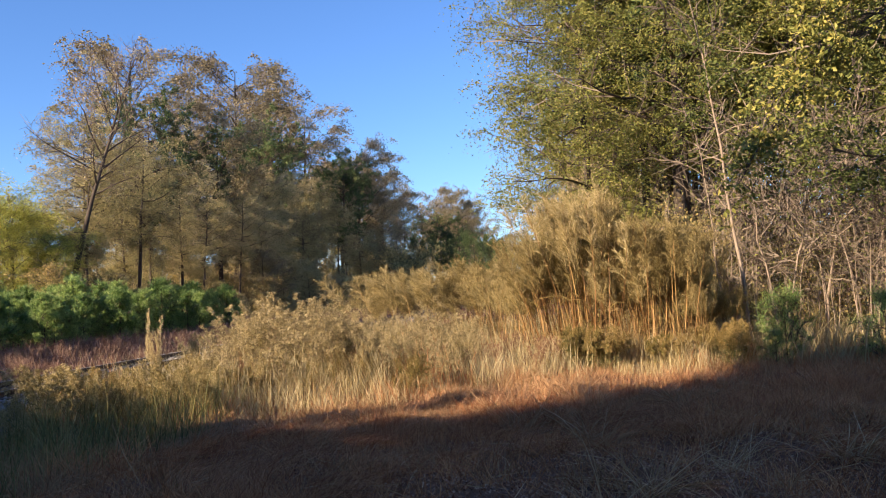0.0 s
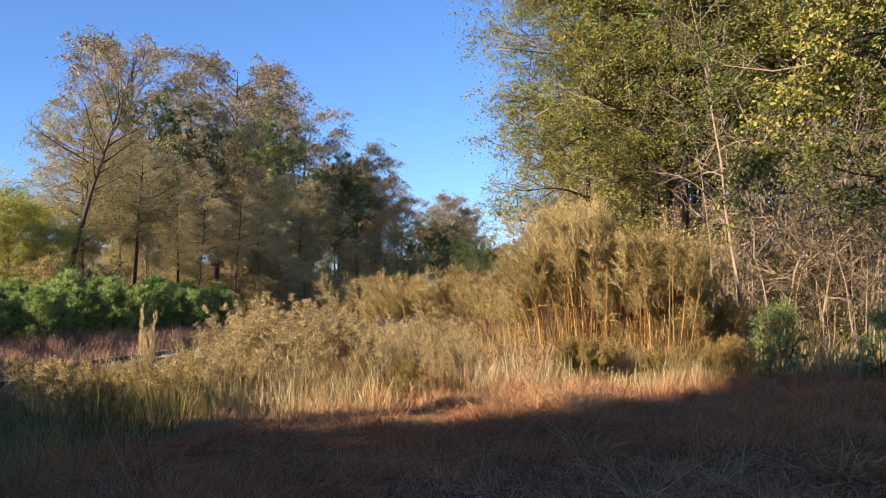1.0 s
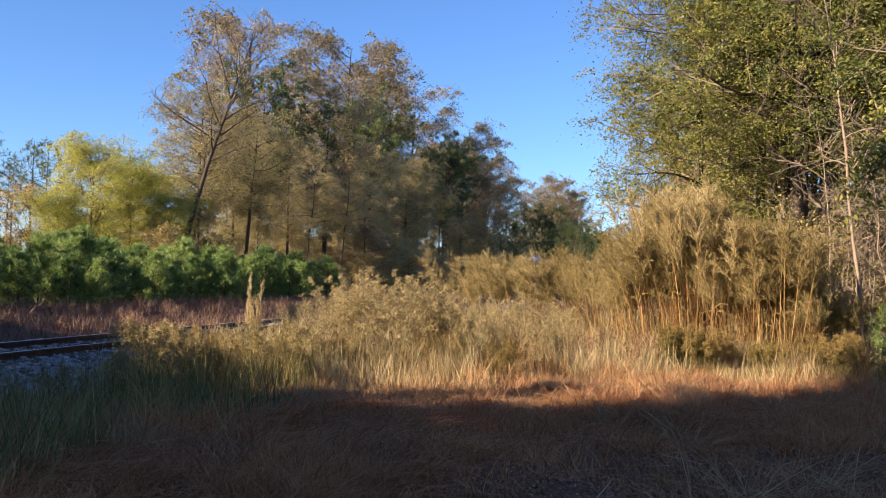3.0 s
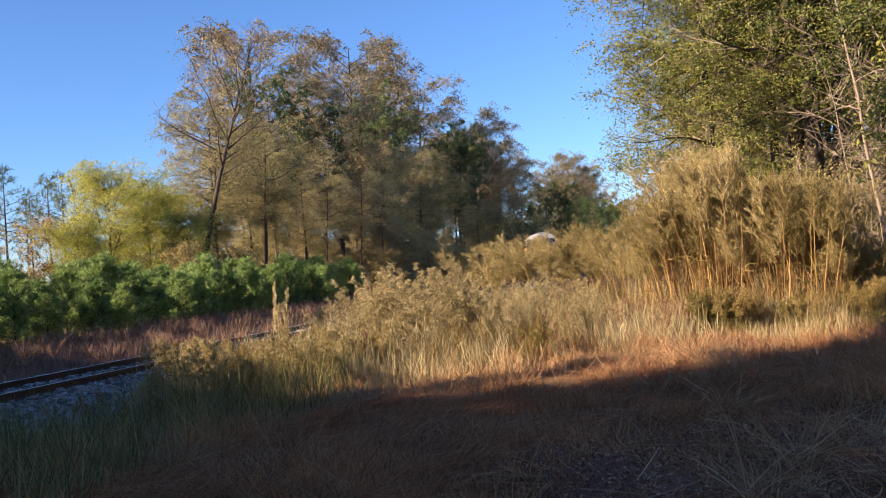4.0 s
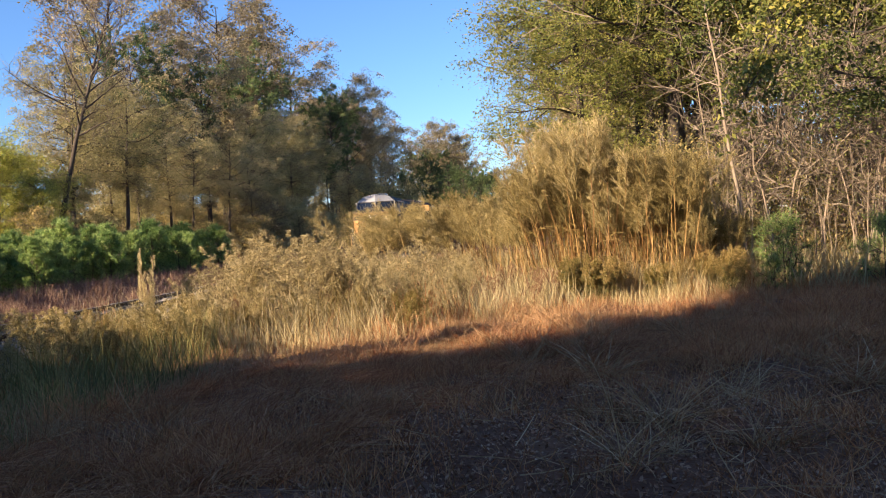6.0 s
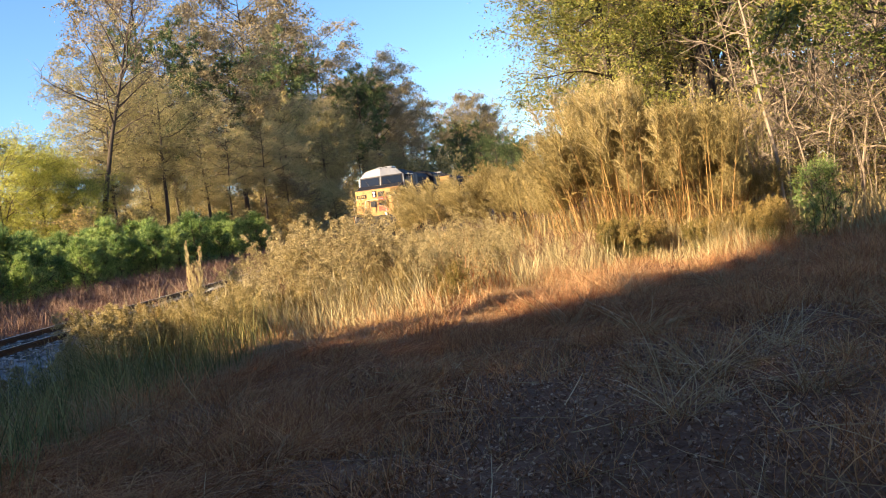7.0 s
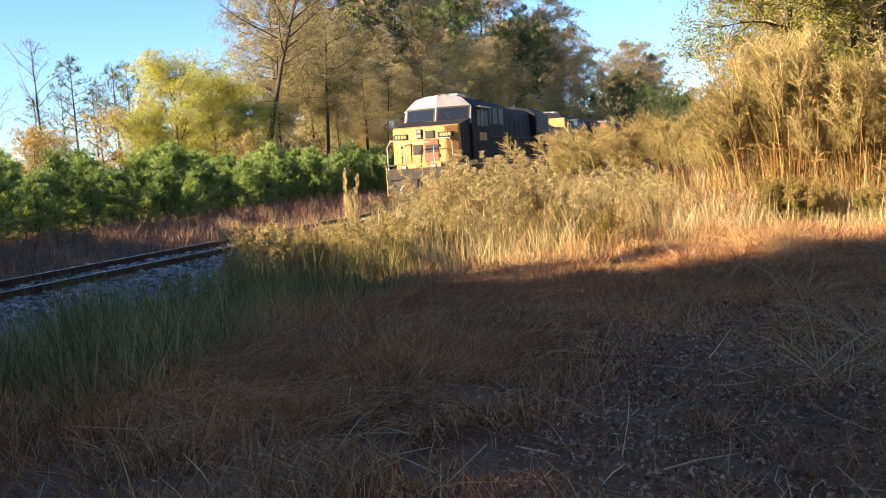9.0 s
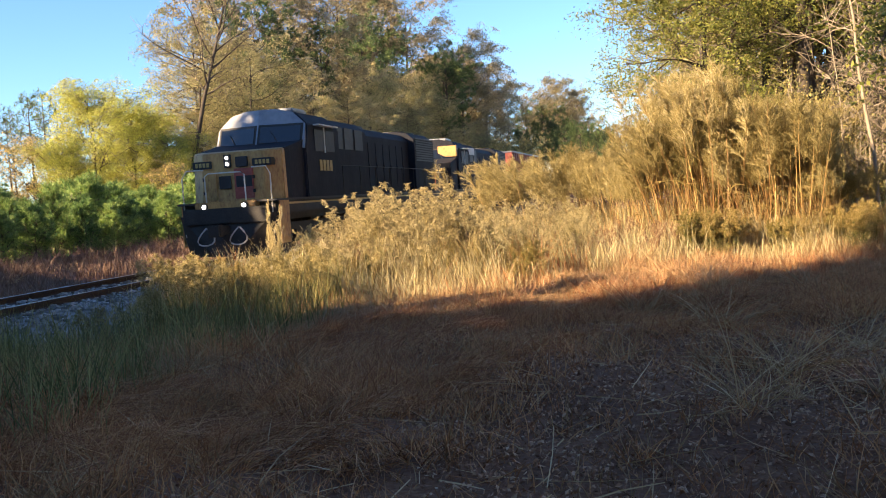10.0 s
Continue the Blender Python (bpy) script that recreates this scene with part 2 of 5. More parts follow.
def tube(pts, r0, r1, sides=5):
    pts = np.asarray(pts, float)
    n = len(pts)
    way = unit(np.gradient(pts, axis=0))
    ref = np.where(np.abs(way[:, 2:3]) > 0.9, (1.0, 0, 0), (0, 0, 1.0))
    a = unit(np.cross(way, ref))
    b = np.cross(way, a)
    r = np.linspace(r0, r1, n)[:, None, None]
    ang = np.linspace(0, 2 * np.pi, sides, endpoint=False)
    v = (pts[:, None, :] + r * (a[:, None, :] * np.cos(ang)[None, :, None] + b[:, None, :] * np.sin(ang)[None, :, None])).reshape(-1, 3)
    i = np.arange(n - 1)[:, None] * sides
    j = np.arange(sides)[None, :]
    k = (j + 1) % sides
    return v, np.stack([i + j, i + k, i + sides + k, i + sides + j], -1).reshape(-1, 4)


def wander(rng, start, way, length, n, wobble, lift=0.0):
    """A crooked line that starts out along way."""
    pts, d, p = [np.array(start, float)], np.array(way, float), np.array(start, float)
    for _ in range(n - 1):
        d = unit(d + rng.normal(size=3) * wobble + (0, 0, lift))
        p = p + d * length / (n - 1)
        pts.append(p)
    return np.array(pts)


def along(pts, f):
    x = f * (len(pts) - 1)
    i = min(int(x), len(pts) - 2)
    return pts[i] + (pts[i + 1] - pts[i]) * (x - i), unit(pts[i + 1] - pts[i])


def skeleton(rng, height, base, spread, limbs, r0, lean=(0, 0), subs=6, twigs=4, rise=0.5, crown=0.75, twig=0.9, wob=0.05):
    """Trunk, limbs and twigs of a tree; crown: where along the crown it is widest."""
    t = np.linspace(0, 1, 11)
    trunk = np.stack([lean[0] * t ** 1.3, lean[1] * t ** 1.3, height * t - 0.15], 1)
    trunk[1:, :2] += np.cumsum(rng.normal(size=(10, 2)) * wob, 0) * height / 18
    wood, fine, ends = [tube(trunk, r0, r0 * 0.12, 8)], [], []
    for i in range(limbs):
        f = (i + rng.uniform(0.1, 0.9)) / limbs
        p, _ = along(trunk, (base + (height * 0.97 - base) * f) / height)
        full = 1 - 0.85 * ((f - crown) / max(crown, 1 - crown)) ** 2
        ln = spread * max(0.22, full) * rng.uniform(0.75, 1.15)
        az = i * 2.4 + rng.normal() * 0.4
        up = rise * (0.4 + f) + rng.normal() * 0.12
        limb = wander(rng, p, unit(np.array([math.cos(az), math.sin(az), up])), ln, 6, 0.16, 0.04)
        wood.append(tube(limb, r0 * 0.34 * (1 - 0.6 * f), 0.012, 5))
        for j in range(subs):
            q, d = along(limb, 0.25 + 0.75 * (j + rng.uniform(0, 1)) / subs)
            sub = wander(rng, q, unit(d + rng.normal(size=3) * 0.7), ln * rng.uniform(0.22, 0.42), 3, 0.2, 0.03)
            fine.append(tube(sub, 0.022, 0.007, 3))
            for k in range(twigs):
                q2, d2 = along(sub, rng.uniform(0.2, 1))
                tw = wander(rng, q2, unit(d2 + rng.normal(size=3) * 0.8), twig * rng.uniform(0.5, 1.2), 3, 0.25)
                fine.append(tube(tw[[0, 2]], 0.009, 0.004, 3))
                ends.append(tw)
    return join(wood), join(fine), np.array(ends)


def scatter(rng, ends, per, sigma):
    """Places for leaves round the twigs."""
    n = len(ends)
    pick = np.repeat(np.arange(n), per)
    f = rng.uniform(0, 2, len(pick))
    i = np.minimum(f.astype(int), 1)
    p = ends[pick, i] + (ends[pick, i + 1] - ends[pick, i]) * (f - i)[:, None]
    return p + rng.normal(size=p.shape) * sigma


def sprays(rng, ends, share, per, radius):
    """Places for leaves in flat, drooping sprays at a share of the twigs, with air between them."""
    pick = ends[rng.uniform(0, 1, len(ends)) < share]
    c = pick[:, 1] + (pick[:, 2] - pick[:, 1]) * rng.uniform(0, 1, (len(pick), 1))
    size = radius * rng.uniform(0.6, 1.35, len(c))
    d = rng.normal(size=(len(c), per, 3)) * size[:, None, None] * (1, 1, 0.3)
    d[..., 2] -= 0.35 * (d[..., 0] ** 2 + d[..., 1] ** 2) / np.maximum(size[:, None], 0.05)
    return (c[:, None, :] + d).reshape(-1, 3)


def thing(name, label, category, group="", kind=""):
    return tagged(new(name), label, category, group, kind)


def place(x, y, z=0.0, turn=0.0, size=1.0, lean=0.0):
    return pose(x, y, z, lean, 0, turn) @ Matrix.Diagonal((size, size, size, 1))


TRACK = radians(8.0)          # the track's bearing, clockwise from +y
OFFSET = 12.0                 # from the eye to the track's middle


def by_track(s, off):
    """A place s metres along the track and off metres to its right (towards the viewer)."""
    a = off - OFFSET
    return s * math.sin(TRACK) + a * math.cos(TRACK), s * math.cos(TRACK) - a * math.sin(TRACK)


def polar(az, r):
    return r * math.sin(radians(az)), r * math.cos(radians(az))


def ground_z(x, y):
    """Height of the ground: gentle bumps, and a shallow drop towards the track."""
    x, y = np.asarray(x, float), np.asarray(y, float)
    off = x * math.cos(TRACK) - y * math.sin(TRACK) + OFFSET
    z = 0.07 * np.sin(x * 1.1 + 0.6) * np.cos(y * 0.9) + 0.04 * np.sin(x * 2.7 + y * 1.9)
    bed = 1 / (1 + np.exp((np.abs(off) - 3.7) / 0.3))
    z = (z - 0.30 * np.exp(-((np.abs(off) - 4.0) / 1.2) ** 2)) * (1 - bed) - 0.6 * bed
    r = np.hypot(x, y)
    return np.where(r < 60, z, z * np.exp(-(r - 60) / 20)) - 0.02

# ---- ground and track ----
def build_ground():
    a = np.concatenate([-np.geomspace(3000, 34, 24), np.linspace(-32, 32, 161), np.geomspace(34, 3000, 24)])
    b = np.concatenate([-np.geomspace(3000, 12, 18), np.linspace(-10, 60, 176), np.geomspace(62, 3000, 26)])
    X, Y = np.meshgrid(a, b)
    v = np.stack([X, Y, ground_z(X, Y)], -1).reshape(-1, 3)
    w = len(a)
    i = (np.arange(len(b) - 1)[:, None] * w + np.arange(w - 1)[None, :]).ravel()
    ob = add("ground", (v, np.stack([i, i + 1, i + w + 1, i + w], 1)), M_GROUND, smooth=True)
    tagged(ob, "brown earth with dry turf and leaf litter", "ground", kind="structure")


def sweep(profile, s0, s1, step):
    """A profile of (off, z) drawn along the track."""
    ss = np.arange(s0, s1 + step, step)
    k = len(profile)
    v = np.array([(*by_track(s, o), z) for s in ss for o, z in profile])
    i = (np.arange(len(ss) - 1)[:, None] * k + np.arange(k - 1)[None, :]).ravel()
    return v, np.stack([i, i + 1, i + k + 1, i + k], 1)


def build_track():
    bed = add("ballast", sweep([(-3.6, -0.55), (-2.1, -0.2), (-1.5, -0.16), (1.5, -0.16), (2.1, -0.2), (3.6, -0.55)], -60, 260, 2), M_BALLAST)
    tagged(bed, "grey crushed granite ballast bed under the rails", "ballast", kind="structure")
    rng = np.random.default_rng(3)
    n = 15000
    s, o = 6 + 64 * rng.beta(1.0, 2.2, n), rng.uniform(-3.3, 3.5, n)
    zz = np.interp(np.abs(o), [0, 1.5, 2.1, 3.6], [-0.16, -0.16, -0.2, -0.55])
    at = np.array([(*by_track(a, b), c) for a, b, c in zip(s, o, zz)])
    cube = np.array([(-1, -1, -1), (1, -1, -1), (1, 1, -1), (-1, 1, -1), (-1, -1, 1), (1, -1, 1), (1, 1, 1), (-1, 1, 1)]) * 0.5
    fc = np.array([(0, 1, 5, 4), (1, 2, 6, 5), (2, 3, 7, 6), (3, 0, 4, 7), (4, 5, 6, 7)])
    v = at[:, None, :] + (cube[None] + rng.normal(size=(n, 8, 3)) * 0.16) * rng.uniform(0.035, 0.085, (n, 1, 1))
    f = np.arange(n)[:, None, None] * 8 + fc[None]
    tagged(add("ballast_stones", (v.reshape(-1, 3), f.reshape(-1, 4)), M_STONE), "loose grey crushed stones beside the rails", "ballast", kind="stuff")
    track = thing("railway_track", "single rusty railway track on timber ties", "railway track", kind="structure")
    for side in (-0.755, 0.755):
        x = side
        prof = [(x - 0.07, -0.16), (x - 0.07, -0.145), (x - 0.012, -0.125), (x - 0.012, -0.045), (x - 0.036, -0.035), (x - 0.036, -0.004),
                (x + 0.036, -0.004), (x + 0.036, -0.035), (x + 0.012, -0.045), (x + 0.012, -0.125), (x + 0.07, -0.145), (x + 0.07, -0.16)]
        rail = add("rail", sweep(prof, -60, 260, 4), M_RAIL, track, "rusty steel rail")
        add("rail_head", sweep([(x - 0.034, -0.003), (x - 0.028, 0.001), (x + 0.028, 0.001), (x + 0.034, -0.003)], -60, 260, 4), M_RAILTOP, rail, "worn bright running surface")
    bm = bmesh.new()
    bmesh.ops.create_cube(bm, size=1, matrix=Matrix.Diagonal((2.6, 0.23, 0.17, 1)))
    bmesh.ops.bevel(bm, geom=bm.edges[:], offset=0.012, segments=1, affect="EDGES")
    me = bpy.data.meshes.new("tie")
    bm.to_mesh(me)
    bm.free()
    me.materials.append(M_TIE)
    for i in range(200):
        ob = new("tie", me)
        x, y = by_track(2 + i * 0.52, random.uniform(-0.04, 0.04))
        ob.matrix_basis = pose(x, y, -0.225 + random.uniform(-0.008, 0.008), 0, 0, -8 + random.uniform(-1.2, 1.2))
        ob.parent = track


build_ground()
build_track()

# ---- trees ----
def broad_tree(label, seed, leaf_mat, height, base, spread, limbs, r0, per, leaf, lean=(0, 0), subs=6, twigs=4, twig=0.9, sigma=0.18,
               bark=M_BARK, rise=0.5, crown=0.55, slim=0.55, group="", wob=0.05, share=0.0, name="tree"):
    """share: where given, the leaves hang in sprays at that share of the twigs."""
    rng = np.random.default_rng(seed)
    tree = thing(name, label, "bush" if name == "bush" else "tree", group)
    wood, fine, ends = skeleton(rng, height, base, spread, limbs, r0, lean, subs, twigs, rise, crown, twig, wob)
    add("trunk", wood, bark, tree, smooth=True)
    add("branchwork", fine, M_TWIG, tree)
    if per:
        at = sprays(rng, ends, share, per, sigma) if share else scatter(rng, ends, per, sigma)
        add("crown", leaves(at, leaf, rng, slim, 0.35 if share else 0.0), leaf_mat, tree)
    return tree


def pine_tree(label, seed, needle_mat, height, base, spread, limbs, r0, tufts, needle, width, rise=0.25, crown=0.3, group="", subs=4, twigs=3, twig=0.5, name="pine_tree", lift=0.45):
    """lift: how far the needles point up along their shoots."""
    rng = np.random.default_rng(seed)
    tree = thing(name, label, "pine tree", group)
    wood, fine, ends = skeleton(rng, height, base, spread, limbs, r0, (0, 0), subs, twigs, rise, crown, twig, 0.03)
    add("trunk", wood, M_BARK, tree, smooth=True)
    add("branchwork", fine, M_TWIG, tree)
    at = ends[:, 1:, :].reshape(-1, 3)
    at = np.repeat(at, tufts, 0)
    way = unit(rng.normal(size=at.shape) + (0, 0, lift))
    add("needle_foliage", ribbons(at, way, needle * rng.uniform(0.6, 1.2, len(at)), way * 0 - (0, 0, 0.02), width, 1, rng, 0.3), needle_mat, tree)
    return tree


def plant(proto, spots):
    """The first spot takes the thing itself, the others copies."""
    proto.matrix_basis = spots[0]
    return [proto] + [copy_thing(proto, m) for m in spots[1:]]


def left_woods():
    rnd = random.Random(5)
    g = "trees beyond the track"
    # tall half-bare tree at the head of the wood, leaning
    bare = broad_tree("tall leaning tree with thin bare pale branches", 11, M_OLIVE, 17.4, 8.6, 5.0, 24, 0.23, 26, 0.12, (4.3, 0.4), 9, 6, 0.9, 0.3, crown=0.4, rise=0.8, group=g, share=0.1)
    bare.matrix_basis = place(*polar(-21.7, 60), 0, 0)
    olive = [broad_tree("tall tree with thinning olive-brown autumn leaves", 20 + i, M_OLIVE, 20, 7.0 + i, 5.4, 30, 0.25, 50, 0.16, (rnd.uniform(-1, 1), rnd.uniform(-1, 1)), 7, 4, 0.9, 0.42, slim=0.65, rise=0.3, crown=0.66, group=g, share=0.56) for i in range(3)]
    russet = broad_tree("tall tree with dense dark russet leaves", 31, M_RUSSET, 20, 5, 5.4, 30, 0.27, 54, 0.19, (0, 0), 7, 4, 0.9, 0.42, slim=0.65, crown=0.68, rise=0.35, group=g, share=0.55)
    pine = pine_tree("tall dark green loblolly pine with a rounded crown", 41, M_PINE, 20, 9.5, 4.8, 34, 0.24, 22, 0.36, 0.05, 0.35, 0.7, g, 5, 4, 0.6)
    spots = {"o0": [], "o1": [], "o2": [], "r": [], "p": []}

    def top(az):
        """The skyline of the wood, in degrees above the eye, along a bearing."""
        return np.interp(az, [-22, -20.8, -18.5, -17, -14, -11.4, -8.3, -6.2, -4.1, -2.5, -1.7, 2.7, 3.6, 6], [8.5, 11.3, 12.8, 13.9, 12.8, 12.8, 11.5, 10.3, 8.7, 7.0, 5.7, 5.6, 4.2, 3.4])
    # kind, metres along the track, metres from the track, share of the skyline's height
    front = [("o1", 55, -18, 0.9), ("o0", 58.5, -20, 0.96), ("o2", 61, -17, 0.78), ("p", 74, -22, 1.0), ("o1", 65, -18, 0.9), ("o0", 67, -21, 0.98), ("o1", 70, -25, 1.0), ("o2", 73, -17, 0.8), ("o0", 76, -20, 0.97), ("o2", 82, -17, 0.82),
             ("o1", 84, -23, 1.0), ("o1", 90, -17, 0.85), ("r", 93, -23, 0.98), ("o0", 97, -19, 0.93), ("o1", 101, -20, 0.97), ("o2", 105, -17, 0.8), ("p", 110, -24, 1.0), ("o1", 111, -19, 0.9), ("o2", 118, -20, 0.98), ("o0", 123, -17, 0.86),
             ("o2", 128, -22, 1.0), ("p", 136, -19, 1.0), ("p", 143, -21, 1.0), ("o2", 134, -16, 0.78), ("o1", 149, -17, 0.84), ("r", 152, -20, 0.98), ("r", 160, -17, 0.9), ("r", 170, -19, 1.0), ("o0", 176, -16, 0.86), ("p", 182, -14, 0.75),
             ("r", 188, -18, 0.98), ("o2", 198, -16, 0.9), ("o1", 212, -16, 1.0), ("p", 218, -12, 0.72), ("r", 226, -15, 1.0), ("o0", 240, -12, 0.95), ("p", 246, -7, 0.78), ("o2", 254, -12, 1.0), ("r", 268, -11, 1.0), ("p", 272, -2, 0.9),
             ("p", 285, -3, 1.0), ("o1", 300, 0, 1.0), ("r", 292, -8, 1.0), ("o0", 330, 5, 1.0), ("o2", 310, 8, 0.9), ("p", 322, 14, 0.95), ("r", 330, 20, 0.9), ("p", 196, -11, 0.85), ("p", 208, -8, 0.8), ("r", 232, -9, 0.9), ("p", 236, -4, 0.85), ("p", 258, -2, 0.95), ("r", 276, 3, 0.9), ("p", 296, 6, 1.0), ("p", 306, 13, 0.95), ("r", 250, -14, 1.0), ("p", 230, -13, 1.0), ("o1", 88, -29, 1.0), ("o2", 101, -30, 0.98), ("o0", 116, -29, 1.0), ("r", 130, -30, 1.0), ("o1", 150, -29, 0.98), ("o0", 79, -28, 0.98)]
    for az, r, high in ((0.2, 226, 0.98), (1.0, 232, 1.0), (1.8, 240, 0.96), (2.5, 250, 1.0), (3.5, 92, 0.98), (4.5, 96, 1.0), (5.3, 90, 0.9), (4.0, 104, 0.9)):
        goal = 1.6 + r * math.tan(radians(float(top(az))))
        spots["p"].append(place(*polar(az, r), 0, rnd.uniform(0, 360), high * goal / 23.0))
    for i in range(22):
        front.append((("o0", "r", "o1", "p", "o2", "o1")[i % 6], 78 + i * 5.2 + rnd.uniform(-1, 1), rnd.uniform(-30, -22), rnd.uniform(0.92, 1.02)))
    for kind, s, off, share in front:
        x, y = by_track(s, off)
        goal = 1.6 + math.hypot(x, y) * math.tan(radians(float(top(math.degrees(math.atan2(x, y))))))
        spots[kind].append(place(x, y, 0, rnd.uniform(0, 360), share * goal / (22.8 if kind == "p" else 20.6)))
    for key, proto in (("o0", olive[0]), ("o1", olive[1]), ("o2", olive[2]), ("r", russet), ("p", pine)):
        plant(proto, spots[key])
    # lower trees that fill the wood's edge, their boughs down to the ground
    low = [broad_tree("low spreading tree with tan and olive leaves", 35 + i, (M_OLIVE, M_RUSSET)[i], 10, 0.8, 4.2, 24, 0.13, 46, 0.15, (0.4, 0), 7, 4, 0.8, 0.36, slim=0.65, rise=0.25, crown=0.45, group=g, share=0.6) for i in range(2)]
    under = [[], []]
    for i in range(30):
        x, y = by_track(80 + i * 4.6 + rnd.uniform(-1, 1), rnd.uniform(-19, -14.5) if i % 3 else rnd.uniform(-26, -20))
        under[i % 2].append(place(x, y, 0, rnd.uniform(0, 360), rnd.uniform(0.5, 1.05)))
    for p, sp in zip(low, under):
        plant(p, sp)
    # grey leafless tree over the gap
    grey = broad_tree("grey leafless tree above the far wood", 33, M_OLIVE, 20, 9, 4.6, 26, 0.2, 0, 0.1, (0, 0), 8, 6, 1.0, crown=0.6, rise=0.7, group=g)
    grey.matrix_basis = place(*by_track(176, -17.5), 0, 30, 1.24)
    # low brush filling the foot of the wood
    brush = broad_tree("low leafy brush at the edge of the wood", 51, M_OLIVE, 4.2, 0.3, 2.4, 16, 0.06, 40, 0.12, (0.3, 0), 5, 4, 0.6, 0.26, crown=0.5, rise=0.9, share=0.6, group="brush at the wood's edge", name="bush")
    brush2 = broad_tree("low yellow-green brush at the edge of the wood", 52, M_FAR, 5.0, 0.3, 2.6, 16, 0.06, 40, 0.12, (0.3, 0), 5, 4, 0.6, 0.26, crown=0.5, rise=0.9, share=0.6, group="brush at the wood's edge", name="bush")
    a, b = [], []
    for i in range(46):
        x, y = by_track(46 + i * 4.2 + rnd.uniform(-1, 1), rnd.uniform(-17, -13) + max(0, i - 25) * 0.2)
        (a if i % 2 else b).append(place(x, y, 0, rnd.uniform(0, 360), rnd.uniform(0.75, 1.3) * (0.7 if i < 8 else 1.0)))
    for i in range(22):
        x, y = by_track(62 + i * 4.5 + rnd.uniform(-1, 1), rnd.uniform(-25, -20))
        (a if i % 2 else b).append(place(x, y, 0, rnd.uniform(0, 360), rnd.uniform(1.0, 1.5)))
    for i in range(34):
        x, y = by_track(50 + i * 4.4 + rnd.uniform(-1, 1), rnd.uniform(-40, -31))
        (a if i % 2 else b).append(place(x, y, 0, rnd.uniform(0, 360), rnd.uniform(1.3, 1.9)))
    plant(brush, a)
    plant(brush2, b)
    # yellow-green trees at the far left
    will = broad_tree("rounded tree with yellow-green leaves", 61, M_WILLOW, 8.6, 1.6, 3.9, 30, 0.14, 80, 0.11, (0, 0), 7, 5, 0.8, 0.36, crown=0.55, rise=0.9, share=0.5, group=g)
    plant(will, [place(*polar(-26.6, 56), 0, 20, 0.93), place(*polar(-24.4, 60), 0, 140, 0.9), place(*polar(-28.4, 54), 0, 220, 0.62), place(*polar(-23.0, 66), 0, 90, 0.95), place(*polar(-22.2, 58), 0, 10, 0.7)])
    # far trees with sky between them
    far = pine_tree("distant slender pine with open crown", 71, M_PINE, 17, 8, 3.0, 20, 0.2, 6, 0.32, 0.05, 0.3, 0.4, "distant trees", 4, 3, 0.6)
    plant(far, [place(*polar(-32.3, 112), 0, 30, 1.0), place(*polar(-30.0, 120), 0, 60, 1.0), place(*polar(-29.2, 128), 0, 160, 1.08), place(*polar(-31.2, 150), 0, 200, 1.0), place(*polar(-34.4, 150), 0, 250, 0.95), place(*polar(-28.5, 140), 0, 100, 1.05)])
    fbare = broad_tree("distant tall bare tree", 72, M_OLIVE, 19, 7, 4.5, 18, 0.2, 0, 0.1, (0, 0), 6, 4, 1.0, crown=0.5, rise=0.9, group="distant trees")
    plant(fbare, [place(*polar(-34.2, 112), 0, 0, 1.0), place(*polar(-36.6, 112), 0, 70, 0.75), place(*polar(-33.0, 130), 0, 140, 0.8), place(*polar(-31.0, 125), 0, 200, 0.8)])
    hedge = broad_tree("distant low wood edge", 73, M_FAR, 6.0, 0.4, 3.4, 14, 0.08, 10, 0.3, (0, 0), 5, 3, 0.8, 0.3, crown=0.4, rise=0.8, group="distant trees", name="bush")
    plant(hedge, [place(*polar(-40 + i * 1.1, 120 + rnd.uniform(-12, 20)), 0, rnd.uniform(0, 360), rnd.uniform(0.7, 1.2)) for i in range(17)] + [place(*polar(-23 + i * 1.0, 150 + rnd.uniform(-8, 50)), 0, rnd.uniform(0, 360), rnd.uniform(1.3, 1.9)) for i in range(24)])


def pine_belt():
    rnd = random.Random(8)
    protos = [pine_tree("dense young green pine in a thicket", 80 + i, M_YPINE, 3.5, 0.25, 1.3, 24, 0.05, 20, 0.24, 0.024, 0.9, 0.2, "young pines beside the track", 4, 3, 0.42, "young_pine", 1.1) for i in range(3)]
    spots = [[], [], []]
    n = 0
    for off in (-8.6, -10.2, -12.0, -14.2):
        s = -14 + rnd.uniform(0, 1)
        while s < 57:
            x, y = by_track(s, off + rnd.uniform(-0.6, 0.6))
            spots[n % 3].append(place(x, y, -0.1, rnd.uniform(0, 360), rnd.uniform(0.64, 0.98) * (1 + (-off - 8.6) * 0.025)))
            n += 1
            s += rnd.uniform(1.2, 1.9) * (1 if off > -11 else 1.5)
    for proto, sp in zip(protos, spots):
        plant(proto, sp)


